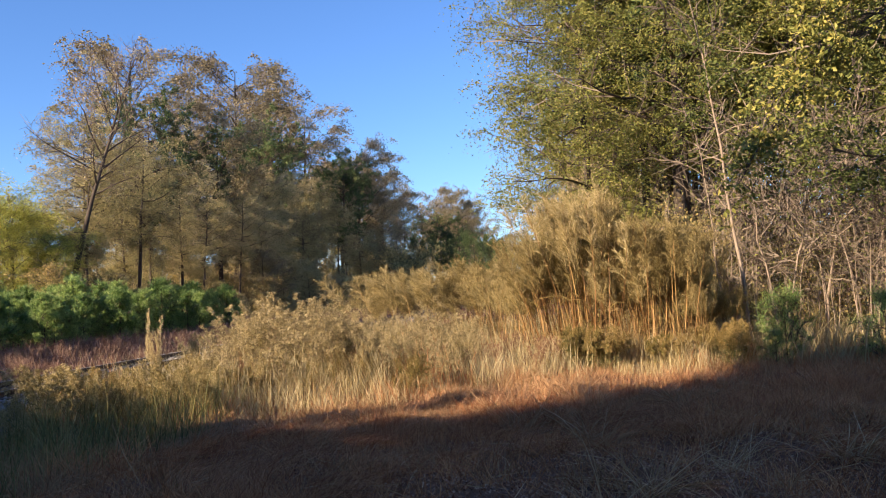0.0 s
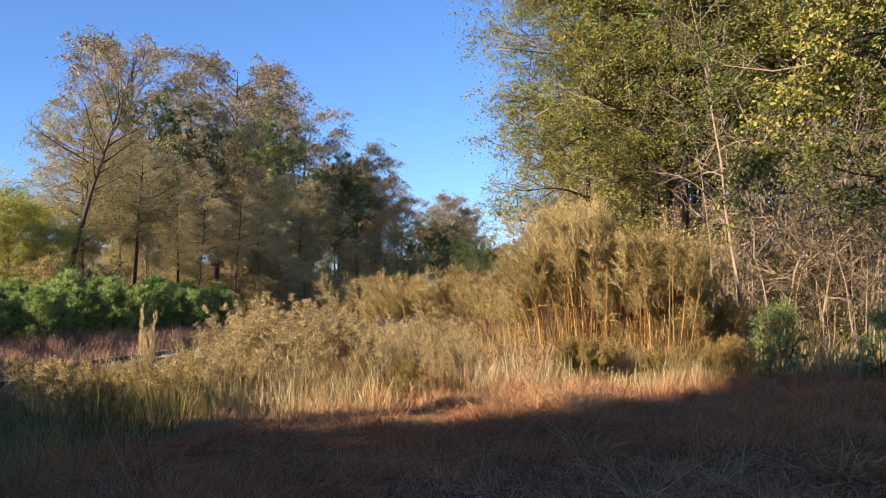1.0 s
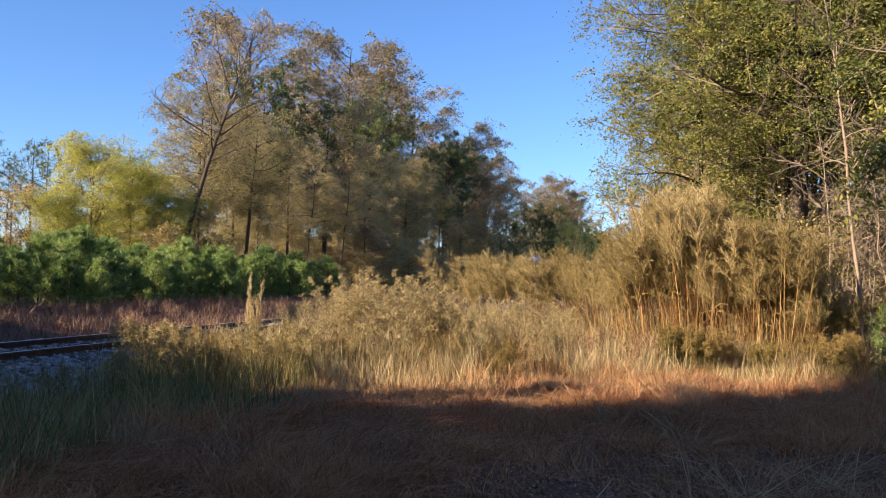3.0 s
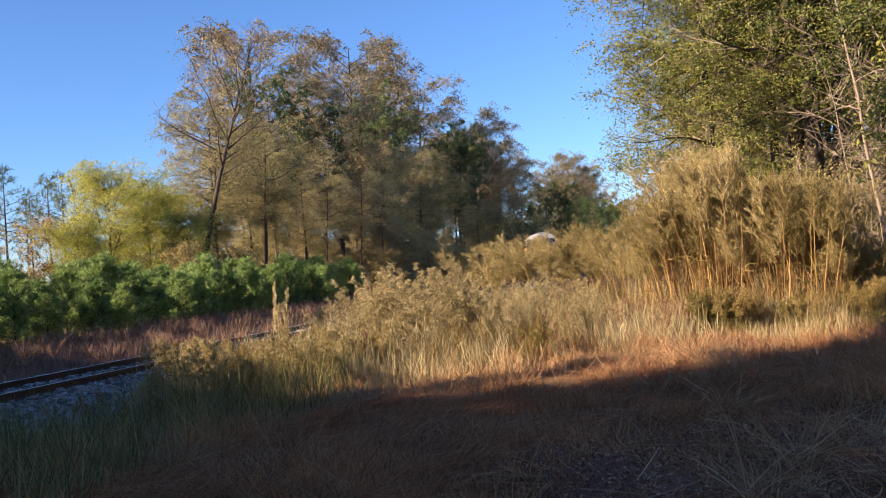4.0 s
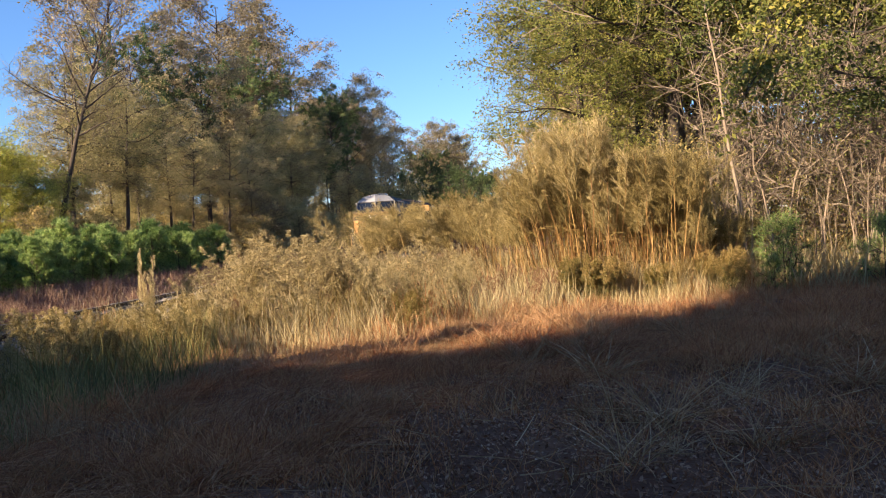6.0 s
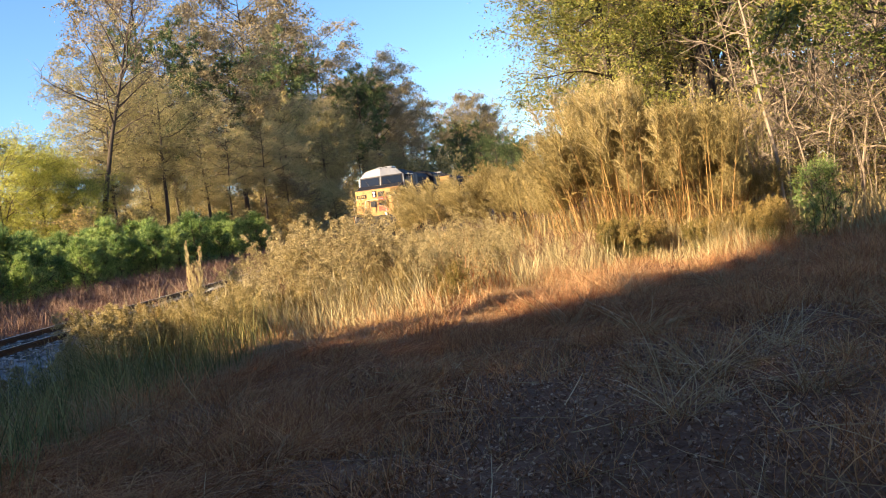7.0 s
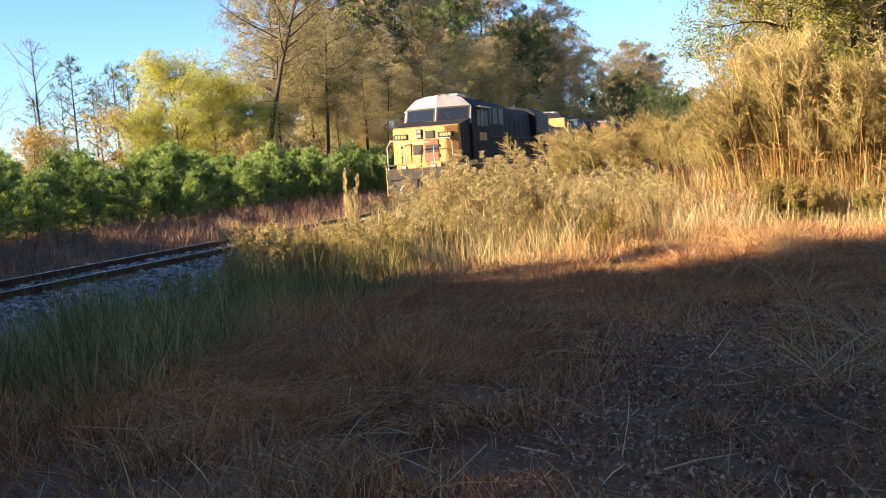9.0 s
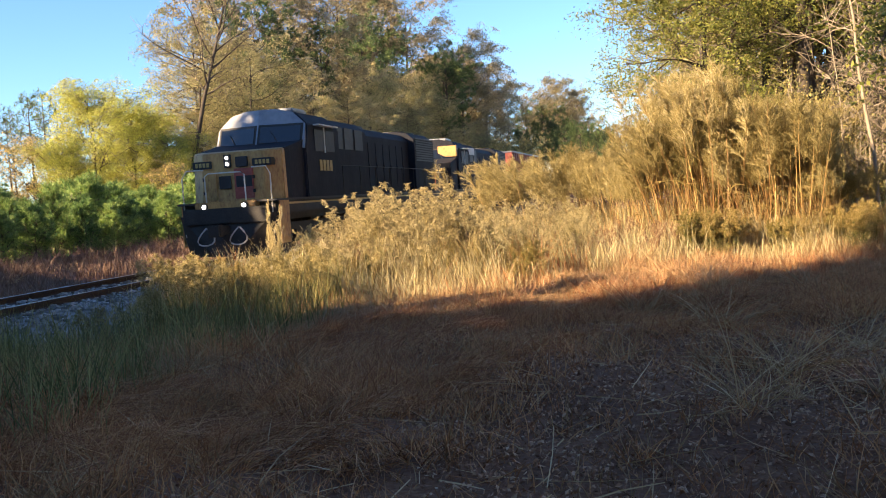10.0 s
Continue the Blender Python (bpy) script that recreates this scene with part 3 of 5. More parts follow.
def right_woods():
    rnd = random.Random(9)
    g = "trees at the clearing's edge"
    oak = broad_tree("large willow oak with fine yellowing green leaves", 90, M_OAK, 18, 6.6, 5.6, 52, 0.24, 60, 0.09, (0.3, 0.2), 9, 5, 0.9, 0.26, rise=0.2, crown=0.35, slim=0.5, group=g, share=0.85)
    oak.matrix_basis = place(*polar(16.6, 29.5), 0, 25)
    edge = broad_tree("leafy willow oak with boughs down to the weeds", 95, M_OAK, 16, 2.2, 3.5, 50, 0.16, 60, 0.088, (0.2, 0.1), 8, 5, 0.8, 0.25, rise=0.16, crown=0.4, slim=0.5, group=g, share=0.85)
    edge.matrix_basis = place(*polar(11.4, 30.2), 0, 130)
    oak2 = broad_tree("tall oak with yellow-green leaves behind the clearing", 91, M_OAK, 18, 6.4, 5.6, 32, 0.2, 84, 0.12, (0, 0), 7, 4, 0.9, 0.34, rise=0.3, crown=0.5, slim=0.55, group=g, share=0.72)
    plant(oak2, [place(*polar(23.5, 31), 0, 10, 1.0), place(*polar(29.5, 32), 0, 120, 1.0), place(*polar(20.5, 38), 0, 200, 1.05), place(*polar(16.6, 33), 0, 300, 0.95), place(*polar(26.5, 42), 0, 60, 1.1), place(*polar(33.5, 38), 0, 20, 1.0), place(*polar(11.6, 47), 0, 77, 0.72)])
    far = broad_tree("brown-leaved tree deep in the wood", 92, M_RUSSET, 15, 1.5, 5, 24, 0.22, 46, 0.2, (0, 0), 6, 4, 0.9, 0.4, crown=0.5, slim=0.7, group=g, share=0.55)
    plant(far, [place(*polar(a, r), 0, a * 31 % 360, q) for a, r, q in ((16, 44, 1.0), (19, 50, 1.1), (22.5, 48, 1.0), (25.5, 52, 1.1), (28.5, 50, 1.0), (31.5, 48, 1.1), (35, 50, 1.1), (14, 56, 0.9), (11.5, 66, 0.8), (13.2, 40, 0.75), (14.9, 41, 0.85), (17.4, 40, 0.9), (18.6, 43, 0.95), (20.6, 42, 0.95), (15.9, 48, 1.0), (12.4, 50, 0.75), (10.6, 54, 0.6))])
    # dark straight trunks
    pole = pine_tree("tall pine with a dark straight trunk", 93, M_PINE, 18, 9, 3.2, 22, 0.22, 12, 0.36, 0.06, 0.3, 0.4, g, 4, 3, 0.6)
    plant(pole, [place(*polar(18.1, 30.5), 0, 0, 1.0), place(*polar(17.2, 31.5), 0, 200, 0.97), place(*polar(16.0, 33), 0, 60, 1.0), place(*polar(14.8, 34), 0, 160, 0.95), place(*polar(15.3, 32), 0, 310, 0.9), place(*polar(19.2, 33), 0, 20, 1.0), place(*polar(27.5, 36), 0, 240, 1.0)])
    # broad-leaved tree whose limbs hang into the view
    broad = broad_tree("spreading tree with broad yellow-green leaves", 94, M_OAK, 13, 4.0, 5.2, 30, 0.15, 84, 0.095, (-0.3, 0.2), 7, 5, 0.8, 0.27, rise=0.15, crown=0.3, slim=0.6, group=g, share=0.5)
    broad.matrix_basis = place(*polar(33.5, 21.5), 0, 200)
    bough_tree(g)
    # pale saplings
    sap = [broad_tree("thin pale bare sapling in the undergrowth", 100 + i, M_OAK, 5.2, 1.6, 1.3, 9, 0.028, 1, 0.07, (rnd.uniform(-0.9, 0.9), rnd.uniform(-0.4, 0.4)), 4, 3, 0.5, 0.15, M_PALEBARK, 0.9, 0.5, group="saplings in the undergrowth", wob=0.12, name="sapling") for i in range(4)]
    spots = [[], [], [], []]
    for i in range(84):
        az = rnd.uniform(19.5, 33)
        spots[i % 4].append(place(*polar(az, rnd.uniform(22.5, 29)), 0, rnd.uniform(0, 360), rnd.uniform(0.6, 1.2)))
    for p, sp in zip(sap, spots):
        plant(p, sp)
    birch = broad_tree("slender leaning sapling with a pale trunk", 110, M_OAK, 9.5, 4, 1.6, 14, 0.048, 4, 0.08, (-1.2, 0.2), 4, 3, 0.6, 0.2, M_PALEBARK, 0.7, group=g, wob=0.06)
    birch.matrix_basis = place(*polar(20.6, 20.5), 0, 0)
    brush = broad_tree("tangled tan undergrowth brush", 111, M_FAR, 3.4, 0.2, 1.9, 14, 0.03, 10, 0.11, (0, 0), 6, 4, 0.6, 0.18, crown=0.4, rise=0.9, group="undergrowth brush", bark=M_PALEBARK, name="bush")
    plant(brush, [place(*polar(rnd.uniform(15, 34), rnd.uniform(25, 31)), 0, rnd.uniform(0, 360), rnd.uniform(0.7, 1.4)) for i in range(16)] + [place(*polar(rnd.uniform(11, 21), rnd.uniform(34, 38)), 0, rnd.uniform(0, 360), rnd.uniform(1.1, 1.6)) for i in range(14)])
    yp = pine_tree("small soft green pine at the wood's edge", 112, M_YPINE, 2.2, 0.15, 0.95, 13, 0.03, 7, 0.26, 0.011, 0.8, 0.25, "small pines", 4, 4, 0.3, "young_pine")
    plant(yp, [place(*polar(22.6, 18.6), 0, 0, 0.66), place(*polar(28.0, 18.8), 0, 100, 0.95), place(*polar(22.0, 17.6), 0, 40, 0.5), place(*polar(29.6, 20.5), 0, 160, 1.0)])


def bough_tree(g):
    """A limb that hangs low across the clearing's edge, with its own clump of broad leaves."""
    rng = np.random.default_rng(120)
    bough = thing("tree", "tree with a low hanging bough of bright broad leaves", "tree", g)
    x0, y0 = polar(34.0, 18.5)
    trunk = wander(rng, (x0, y0, -0.1), (0.02, 0.02, 1), 10, 8, 0.05)
    wood, ends = [tube(trunk, 0.2, 0.08, 7)], []
    fine = []
    goals = [(20.3, 15.5, 3.1), (21.6, 15.6, 4.0), (22.6, 15.8, 5.2), (24.0, 16.0, 5.6), (25.5, 16.5, 6.8), (22.2, 16.2, 4.6), (27.0, 16.8, 6.2), (21.0, 15.6, 3.5), (23.0, 16.2, 7.4)]
    for az, r, z in goals:
        gx, gy = polar(az, r)
        p, _ = along(trunk, 0.62 + 0.03 * rng.uniform(0, 6))
        u = np.linspace(0, 1, 8)[:, None]
        tip = np.array([gx, gy, z])
        line = p + (tip - p) * u + np.array([0, 0, 1.6]) * (4 * u * (1 - u)) * 0.5 + rng.normal(size=(8, 3)) * 0.06
        wood.append(tube(line, 0.024, 0.008, 5))
        for j in range(24):
            q, d = along(line, rng.uniform(0.4, 1))
            tw = wander(rng, q, unit(d + rng.normal(size=3) * 0.8 - (0, 0, 0.25)), rng.uniform(0.3, 0.75), 3, 0.2)
            fine.append(tube(tw, 0.008, 0.004, 3))
            ends.append(tw)
    add("trunk", join(wood), M_BARK, bough, smooth=True)
    add("branchwork", join(fine), M_TWIG, bough)
    add("crown", leaves(sprays(rng, np.array(ends), 0.75, 34, 0.15), 0.105, rng, 0.6), M_BROAD, bough)


def shade_trees():
    """Unseen trees, mostly on the sunny side, sized and placed to lay shadows over the clearing."""
    rnd = random.Random(12)
    g = "trees behind the viewer"
    t = broad_tree("unseen broad leafy tree placed to shade the clearing", 130, M_OLIVE, 16, 0.6, 5.5, 28, 0.3, 14, 0.8, (0, 0), 6, 4, 1.0, 0.4, crown=0.45, group=g)
    a = radians(SUN_AZ)
    d, p = (math.sin(a), math.cos(a)), (-math.cos(a), math.sin(a))

    def sunward(u, w):
        return u * p[0] - w * d[0], u * p[1] - w * d[1]
    spots = [(-2.6, -17, 1.0), (-1.5, -20, 1.05), (3.0, -22, 1.0), (8, -22, 1.0), (13, -24, 1.0), (18, -25, 1.0), (-10.4, -12, 0.385), (-11.9, -12, 0.395), (-13.6, -12.5, 0.39), (-15.0, -12, 0.42), (-16.8, -12, 0.46), (-19.0, -12, 0.53), (-21.2, -12, 0.47)]
    plant(t, [place(*sunward(u, w), 0, rnd.uniform(0, 360), k) for u, w, k in spots])
    # more unseen trees, added to keep sky light off the foreground
    for az, r, k in ((112, 10, 0.9), (150, 17, 1.1), (180, 18, 1.1)):
        copy_thing(t, place(*polar(az, r), 0, rnd.uniform(0, 360), k))
    # unseen slender casters, stretched to shape the lit streak and shade the locomotive
    slim = broad_tree("unseen slender leafy tree added for its shadow", 131, M_OLIVE, 10.6, 0.6, 1.5, 24, 0.12, 10, 0.5, (0, 0), 5, 3, 0.6, 0.25, crown=0.5, group=g)
    wide = Matrix.Diagonal((1.7, 1.7, 1.42, 1))
    plant(slim, [place(*sunward(-9.9, -17), 0, 0, 1.0) @ Matrix.Diagonal((0.5, 0.5, 1, 1)), place(*sunward(-8.6, -17), 0, 90, 0.96), place(*sunward(-7.6, -16.6), 0, 30, 0.96), place(*sunward(-6.8, -17), 0, 200, 0.9), place(*sunward(-5.5, -17), 0, 70, 0.82), place(*sunward(-6.2, -15), 0, 250, 0.72), place(*sunward(-24.9, -9), 0, 40, 0.92) @ wide, place(*sunward(-25.6, -13), 0, 140, 1.03) @ wide, place(*sunward(-26.3, -11), 0, 200, 1.15) @ Matrix.Diagonal((1.4, 1.4, 1.42, 1)), place(*sunward(-26.0, -15), 0, 20, 1.3) @ Matrix.Diagonal((1.3, 1.3, 1.42, 1))])
    # unseen high crowns, added to drop shade beyond the lit streak
    high = broad_tree("unseen tall tree whose high crown casts shade", 132, M_OLIVE, 19.5, 13.2, 3.6, 26, 0.25, 16, 0.6, (0, 0), 6, 4, 0.7, 0.3, crown=0.4, group=g)
    plant(high, [place(*sunward(-5.9, -26), 0, 0, 1.0), place(*sunward(-3.0, -27), 0, 120, 1.05)])


left_woods()
pine_belt()
right_woods()
shade_trees()

# ---- grasses and weeds ----
def on_ground(x, y, dz=0.0):
    return np.stack([x, y, ground_z(x, y) + dz], 1)


def tufts(rng, centres, blades, height, width, spread, lean, segs=2, wind=(0, 0), bow=0.28):
    """Many small tufts of blades as one sheet of growth."""
    n = len(centres)
    pick = np.repeat(np.arange(n), blades)
    k = len(pick)
    base = centres[pick] + np.c_[rng.normal(size=(k, 2)) * spread, np.full(k, -0.03)]
    h = np.broadcast_to(height, n)[pick] * rng.uniform(0.45, 1.15, k)
    way = unit(np.c_[rng.normal(size=(k, 2)) * lean, np.ones(k)])
    bend = np.c_[rng.normal(size=(k, 2)) * bow + wind, -rng.uniform(0.0, 0.25, k)] * h[:, None]
    return ribbons(base, way, h, bend, width, segs, rng)


def area(rng, n, az0, az1, r0, r1):
    az, r = np.radians(rng.uniform(az0, az1, n)), np.sqrt(rng.uniform(r0 ** 2, r1 ** 2, n))
    return on_ground(r * np.sin(az), r * np.cos(az))


def off_track(c):
    return c[:, 0] * math.cos(TRACK) - c[:, 1] * math.sin(TRACK) + OFFSET


def edge_r(az):
    """Where the mown clearing ends and the tall growth begins."""
    return np.interp(az, [-40, -25, -14, -8, 0, 6, 12, 18, 24, 34], [9.0, 11.0, 12.6, 12.8, 13.6, 14.6, 16.2, 17.0, 19.5, 22])


def polar_of(c):
    return np.degrees(np.arctan2(c[:, 0], c[:, 1])), np.hypot(c[:, 0], c[:, 1])


def patches(c):
    """Uneven cover of the ground, from about -1 to 1, in clumps of several sizes."""
    x, y = c[:, 0], c[:, 1]
    return 0.5 * np.sin(x * 1.3 + 0.7 * np.sin(y * 1.1)) * np.sin(y * 1.7 + 0.9 * np.sin(x * 0.8)) + 0.4 * np.sin(x * 3.1 + y * 1.7 + 2) * np.sin(y * 3.9 - x * 1.3) + 0.3 * np.sin(x * 7.3 + 1) * np.sin(y * 8.1 + x * 2)


def meadow():
    rng = np.random.default_rng(200)
    # matted reddish-brown grass in the clearing, in clumps with bare earth between
    c = area(rng, 21000, -42, 36, 3.0, 21)
    az, r = polar_of(c)
    patch = patches(c)
    cover = np.clip(0.85 + 0.6 * patch, 0.1, 1.0) * np.where((az > -4 + 1.5 * (r - 6)) & (r < 9.5), 0.42, 1.0)
    keep = (r < edge_r(az) + 1.5) & (off_track(c) > 3.2) & (rng.uniform(0, 1, len(c)) < cover)
    c, patch, r = c[keep], patch[keep], r[keep]
    h = rng.uniform(0.14, 0.34, len(c)) * (1.0 + 0.9 * np.clip(patch, -0.5, 1)) * np.interp(r, [3, 8, 14], [0.85, 1.1, 1.2])
    az, r = polar_of(c)
    tone = patches(c + 40.0) + rng.normal(size=len(c)) * 0.3 + np.interp(r - edge_r(az), [-3.2, -0.6], [0, 1.1])
    for name, mat, pick, label in (("short_grass", M_BROWN, tone < 0.55, "matted dry reddish-brown grass in the clearing"), ("straw_grass", M_STRAW, tone >= 0.55, "bleached straw-coloured grass among the turf")):
        tagged(add(name, tufts(rng, c[pick], 12, h[pick], 0.0085, 0.09, 0.55, 2), mat), label, "grass", kind="stuff")
    # mats of longer grass, each laid over its own way
    c = area(rng, 2600, -34, 34, 5.0, 15)
    az, r = polar_of(c)
    c = c[(patches(c + 11.0) > -0.15) & (off_track(c) > 4.0) & (r < edge_r(az) - 0.3) & ((r > 9.0) | (az < -4 + 1.5 * (r - 6)))]
    n, blades = len(c), 36
    turn = 2.6 * patches(c * 0.35) + rng.normal(size=n) * 0.5
    fall = np.repeat(np.c_[np.cos(turn), np.sin(turn)], blades, 0)
    h = np.repeat(rng.uniform(0.24, 0.46, n), blades) * rng.uniform(0.6, 1.2, n * blades)
    base = np.repeat(c, blades, 0) + np.c_[rng.normal(size=(n * blades, 2)) * 0.15, np.full(n * blades, -0.02)]
    way = unit(np.c_[fall * 0.4 + rng.normal(size=fall.shape) * 0.3, np.ones(len(fall))])
    bend = np.c_[fall * 0.75 + rng.normal(size=fall.shape) * 0.15, np.full(len(fall), -0.62)] * h[:, None]
    far = np.repeat((polar_of(c)[1] - edge_r(polar_of(c)[0]) + 0.8 * patches(c)) > -2.2, blades)
    for name, mat, pick, label in (("matted_grass", M_BROWN, ~far, "mats of long reddish-brown grass laid over"), ("matted_straw", M_STRAW, far, "mats of straw-coloured grass laid over")):
        tagged(add(name, ribbons(base[pick], way[pick], h[pick], bend[pick], 0.009, 4, rng), mat), label, "grass", kind="stuff")
    # golden band of tall dry grass in the sun
    c = area(rng, 2900, -24, 21, 11.5, 21)
    az, r = polar_of(c)
    c = c[(r > edge_r(az)) & (off_track(c) > 3.4) & (r < edge_r(az) + 6)]
    az, r = polar_of(c)
    patch = np.sin(c[:, 0] * 2.1 + 0.5) * np.sin(c[:, 1] * 2.6) + 0.6 * np.sin(c[:, 0] * 5.3 + c[:, 1] * 3.1)
    c, az, r = c[patch > -0.4], az[patch > -0.4], r[patch > -0.4]
    h = rng.uniform(0.3, 1.0, len(c)) * np.interp(r - edge_r(az), [0, 0.8, 3], [0.45, 1.0, 1.25])
    tone = np.sin(c[:, 0] * 0.9 + 2.0) * np.sin(c[:, 1] * 0.7) + rng.normal(size=len(c)) * 0.45
    for name, mat, pick, label in (("golden_grass", M_GOLD, tone > -0.5, "tall sunlit golden dry grass"), ("green_grass", M_YWEED, tone < -0.7, "yellow-green grass among the dry growth"),
                                   ("rusty_grass", M_BROWN, (tone <= -0.5) & (tone >= -0.7), "rust-brown dry grass among the golden growth")):
        tagged(add(name, tufts(rng, c[pick], 34, h[pick] * 0.92, 0.0105, 0.15, 0.17, 3, (-0.05, 0), 0.2), mat), label, "grass", kind="stuff")
    # farther dry growth up to the track and the woods
    c = area(rng, 2600, -20, 34, 18, 40)
    c = c[off_track(c) > 4.0]
    tagged(add("dry_meadow", tufts(rng, c, 16, rng.uniform(0.5, 1.2, len(c)), 0.022, 0.25, 0.25, 2), M_TAN), "tan dry weeds and grass stretching to the woods", "grass", kind="stuff")
    # sedge strip beyond the track
    s, o = rng.uniform(2, 66, 3000), rng.uniform(-8.6, -2.7, 3000)
    xy = np.array([by_track(a, b) for a, b in zip(s, o)])
    c = on_ground(xy[:, 0], xy[:, 1])
    tagged(add("sedge_strip", tufts(rng, c, 14, rng.uniform(0.35, 0.75, len(c)), 0.016, 0.12, 0.2, 2), M_SAGE), "purple-brown sedge growing between track and pines", "grass", kind="stuff")
    # leaf litter and fallen stalks
    c = area(rng, 38000, -36, 34, 3.2, 17)
    az, r = polar_of(c)
    c = c[(rng.uniform(0, 1, len(c)) < np.where(az > -6, 0.9, 0.3) * np.where(r < 11.5, 1, 0.45)) & (r < edge_r(az) + 0.5)]
    tagged(add("leaf_litter", leaves(c + (0, 0, 0.03), 0.042, rng, 0.55, 0.4), M_LITTER), "scattered dry fallen leaves on the ground", "leaves", kind="stuff")
    c = area(rng, 14000, -9, 36, 3.0, 9.0)
    tagged(add("near_litter", leaves(c[patches(c) < 0.35] + (0, 0, 0.02), 0.036, rng, 0.55, 0.4), M_LITTER), "curled grey-brown leaves on bare earth", "leaves", kind="stuff")
    n = 900
    c = area(rng, n, -30, 34, 3.4, 15)
    way = unit(np.c_[rng.normal(size=(n, 2)), rng.uniform(0.02, 0.35, n)])
    tagged(add("fallen_stalks", ribbons(c + (0, 0, 0.02), way, rng.uniform(0.2, 0.7, n), np.c_[rng.normal(size=(n, 2)) * 0.1, np.zeros(n)], 0.010, 2, rng, 0.4), M_STRAW), "broken pale grass stalks lying on the ground", "grass", kind="stuff")
    # green weeds towards the track
    c = area(rng, 560, -42, -13, 6.5, 15)
    az, r = polar_of(c)
    c = c[(off_track(c) > 3.3) & (r > edge_r(az) - 1.8 - 0.10 * np.clip(-az - 14, 0, 30)) & (r < edge_r(az) + 2.5)]
    tagged(add("green_weeds", tufts(rng, c, 18, rng.uniform(0.3, 0.95, len(c)), 0.011, 0.15, 0.18, 3, (0, 0), 0.2), M_WEED), "green grassy weeds along the ballast", "weeds", kind="stuff")


def plume_clump(seed, height, canes, spread, lean=(-0.25, 0.0), label="tall clump of golden canes with feathery seed plumes", plume=1.0, sprigs=22, strands=28):
    """Canes that rise from one root, each ending in a drooping feathery plume."""
    rng = np.random.default_rng(seed)
    clump = thing("plume_grass", label, "tall grass", "plume grasses")
    root = np.c_[rng.normal(size=(canes, 2)) * spread * 0.42, np.full(canes, -0.05)]
    h = height * rng.uniform(0.76, 1.0, canes)
    out = unit(root[:, :2] + 1e-6) * rng.uniform(0.0, 0.3, (canes, 1)) * spread / 0.6 * 0.5 + rng.normal(size=(canes, 2)) * 0.12
    way = unit(np.c_[out, np.ones(canes)])
    bend = np.c_[np.tile(lean, (canes, 1)) * rng.uniform(0.0, 1.2, (canes, 1)) + rng.normal(size=(canes, 2)) * 0.12, -np.full(canes, 0.05)] * h[:, None] * 0.5
    add("cane", ribbons(root, way, h * 0.86, bend * 0.74, 0.016, 4, rng, 0.4), M_CANE, clump)
    # blades
    k = canes * 3
    pick = rng.integers(0, canes, k)
    u = rng.uniform(0.05, 0.65, k)[:, None]
    at = root[pick] + way[pick] * (h[pick] * 0.86)[:, None] * u + bend[pick] * 0.74 * u ** 2
    w2 = unit(np.c_[rng.normal(size=(k, 2)), rng.uniform(0.5, 1.6, k)])
    add("blade", ribbons(at, w2, rng.uniform(0.3, 0.8, k), np.c_[rng.normal(size=(k, 2)) * 0.15, -rng.uniform(0.15, 0.5, k)], 0.016, 3, rng), M_YWEED, clump)
    # plumes: arching side sprays, each fringed with hair-fine strands
    k = canes * sprigs
    pick = np.repeat(np.arange(canes), sprigs)
    u = (0.62 + 0.36 * rng.beta(1.1, 1.1, k))[:, None]
    at = root[pick] + way[pick] * (h[pick] * 0.9)[:, None] * u + bend[pick] * 0.8 * u ** 2
    turn = rng.uniform(0, 2 * math.pi, k)
    go = unit(np.c_[np.cos(turn) * 0.6 + lean[0] * 1.2, np.sin(turn) * 0.6 + lean[1], rng.uniform(0.9, 1.7, k)])
    ln = plume * rng.uniform(0.45, 0.85, k) * (1.4 - u[:, 0])
    sag = np.c_[np.cos(turn) * 0.1 + lean[0] * 0.3, np.sin(turn) * 0.1 + lean[1] * 0.3, -rng.uniform(0.15, 0.5, k)] * ln[:, None]
    twig = ribbons(at, go, ln, sag, 0.008, 3, rng, 0.4)
    p2 = np.repeat(np.arange(k), strands)
    w = rng.uniform(0.1, 1.0, (len(p2), 1))
    at2 = at[p2] + go[p2] * ln[p2][:, None] * w + sag[p2] * w ** 2
    dir2 = unit(go[p2] + 2 * sag[p2] * w + rng.normal(size=at2.shape) * 0.36)
    hair = ribbons(at2, dir2, rng.uniform(0.06, 0.19, len(p2)) * plume * (1.2 - 0.6 * w[:, 0]), np.c_[np.zeros((len(p2), 2)), -rng.uniform(0.0, 0.04, len(p2))], 0.0065, 1, rng, 0.4)
    add("plume_head", join([twig, hair]), M_PLUME, clump)
    return clump


SWAY = []                     # clumps that the wind rocks


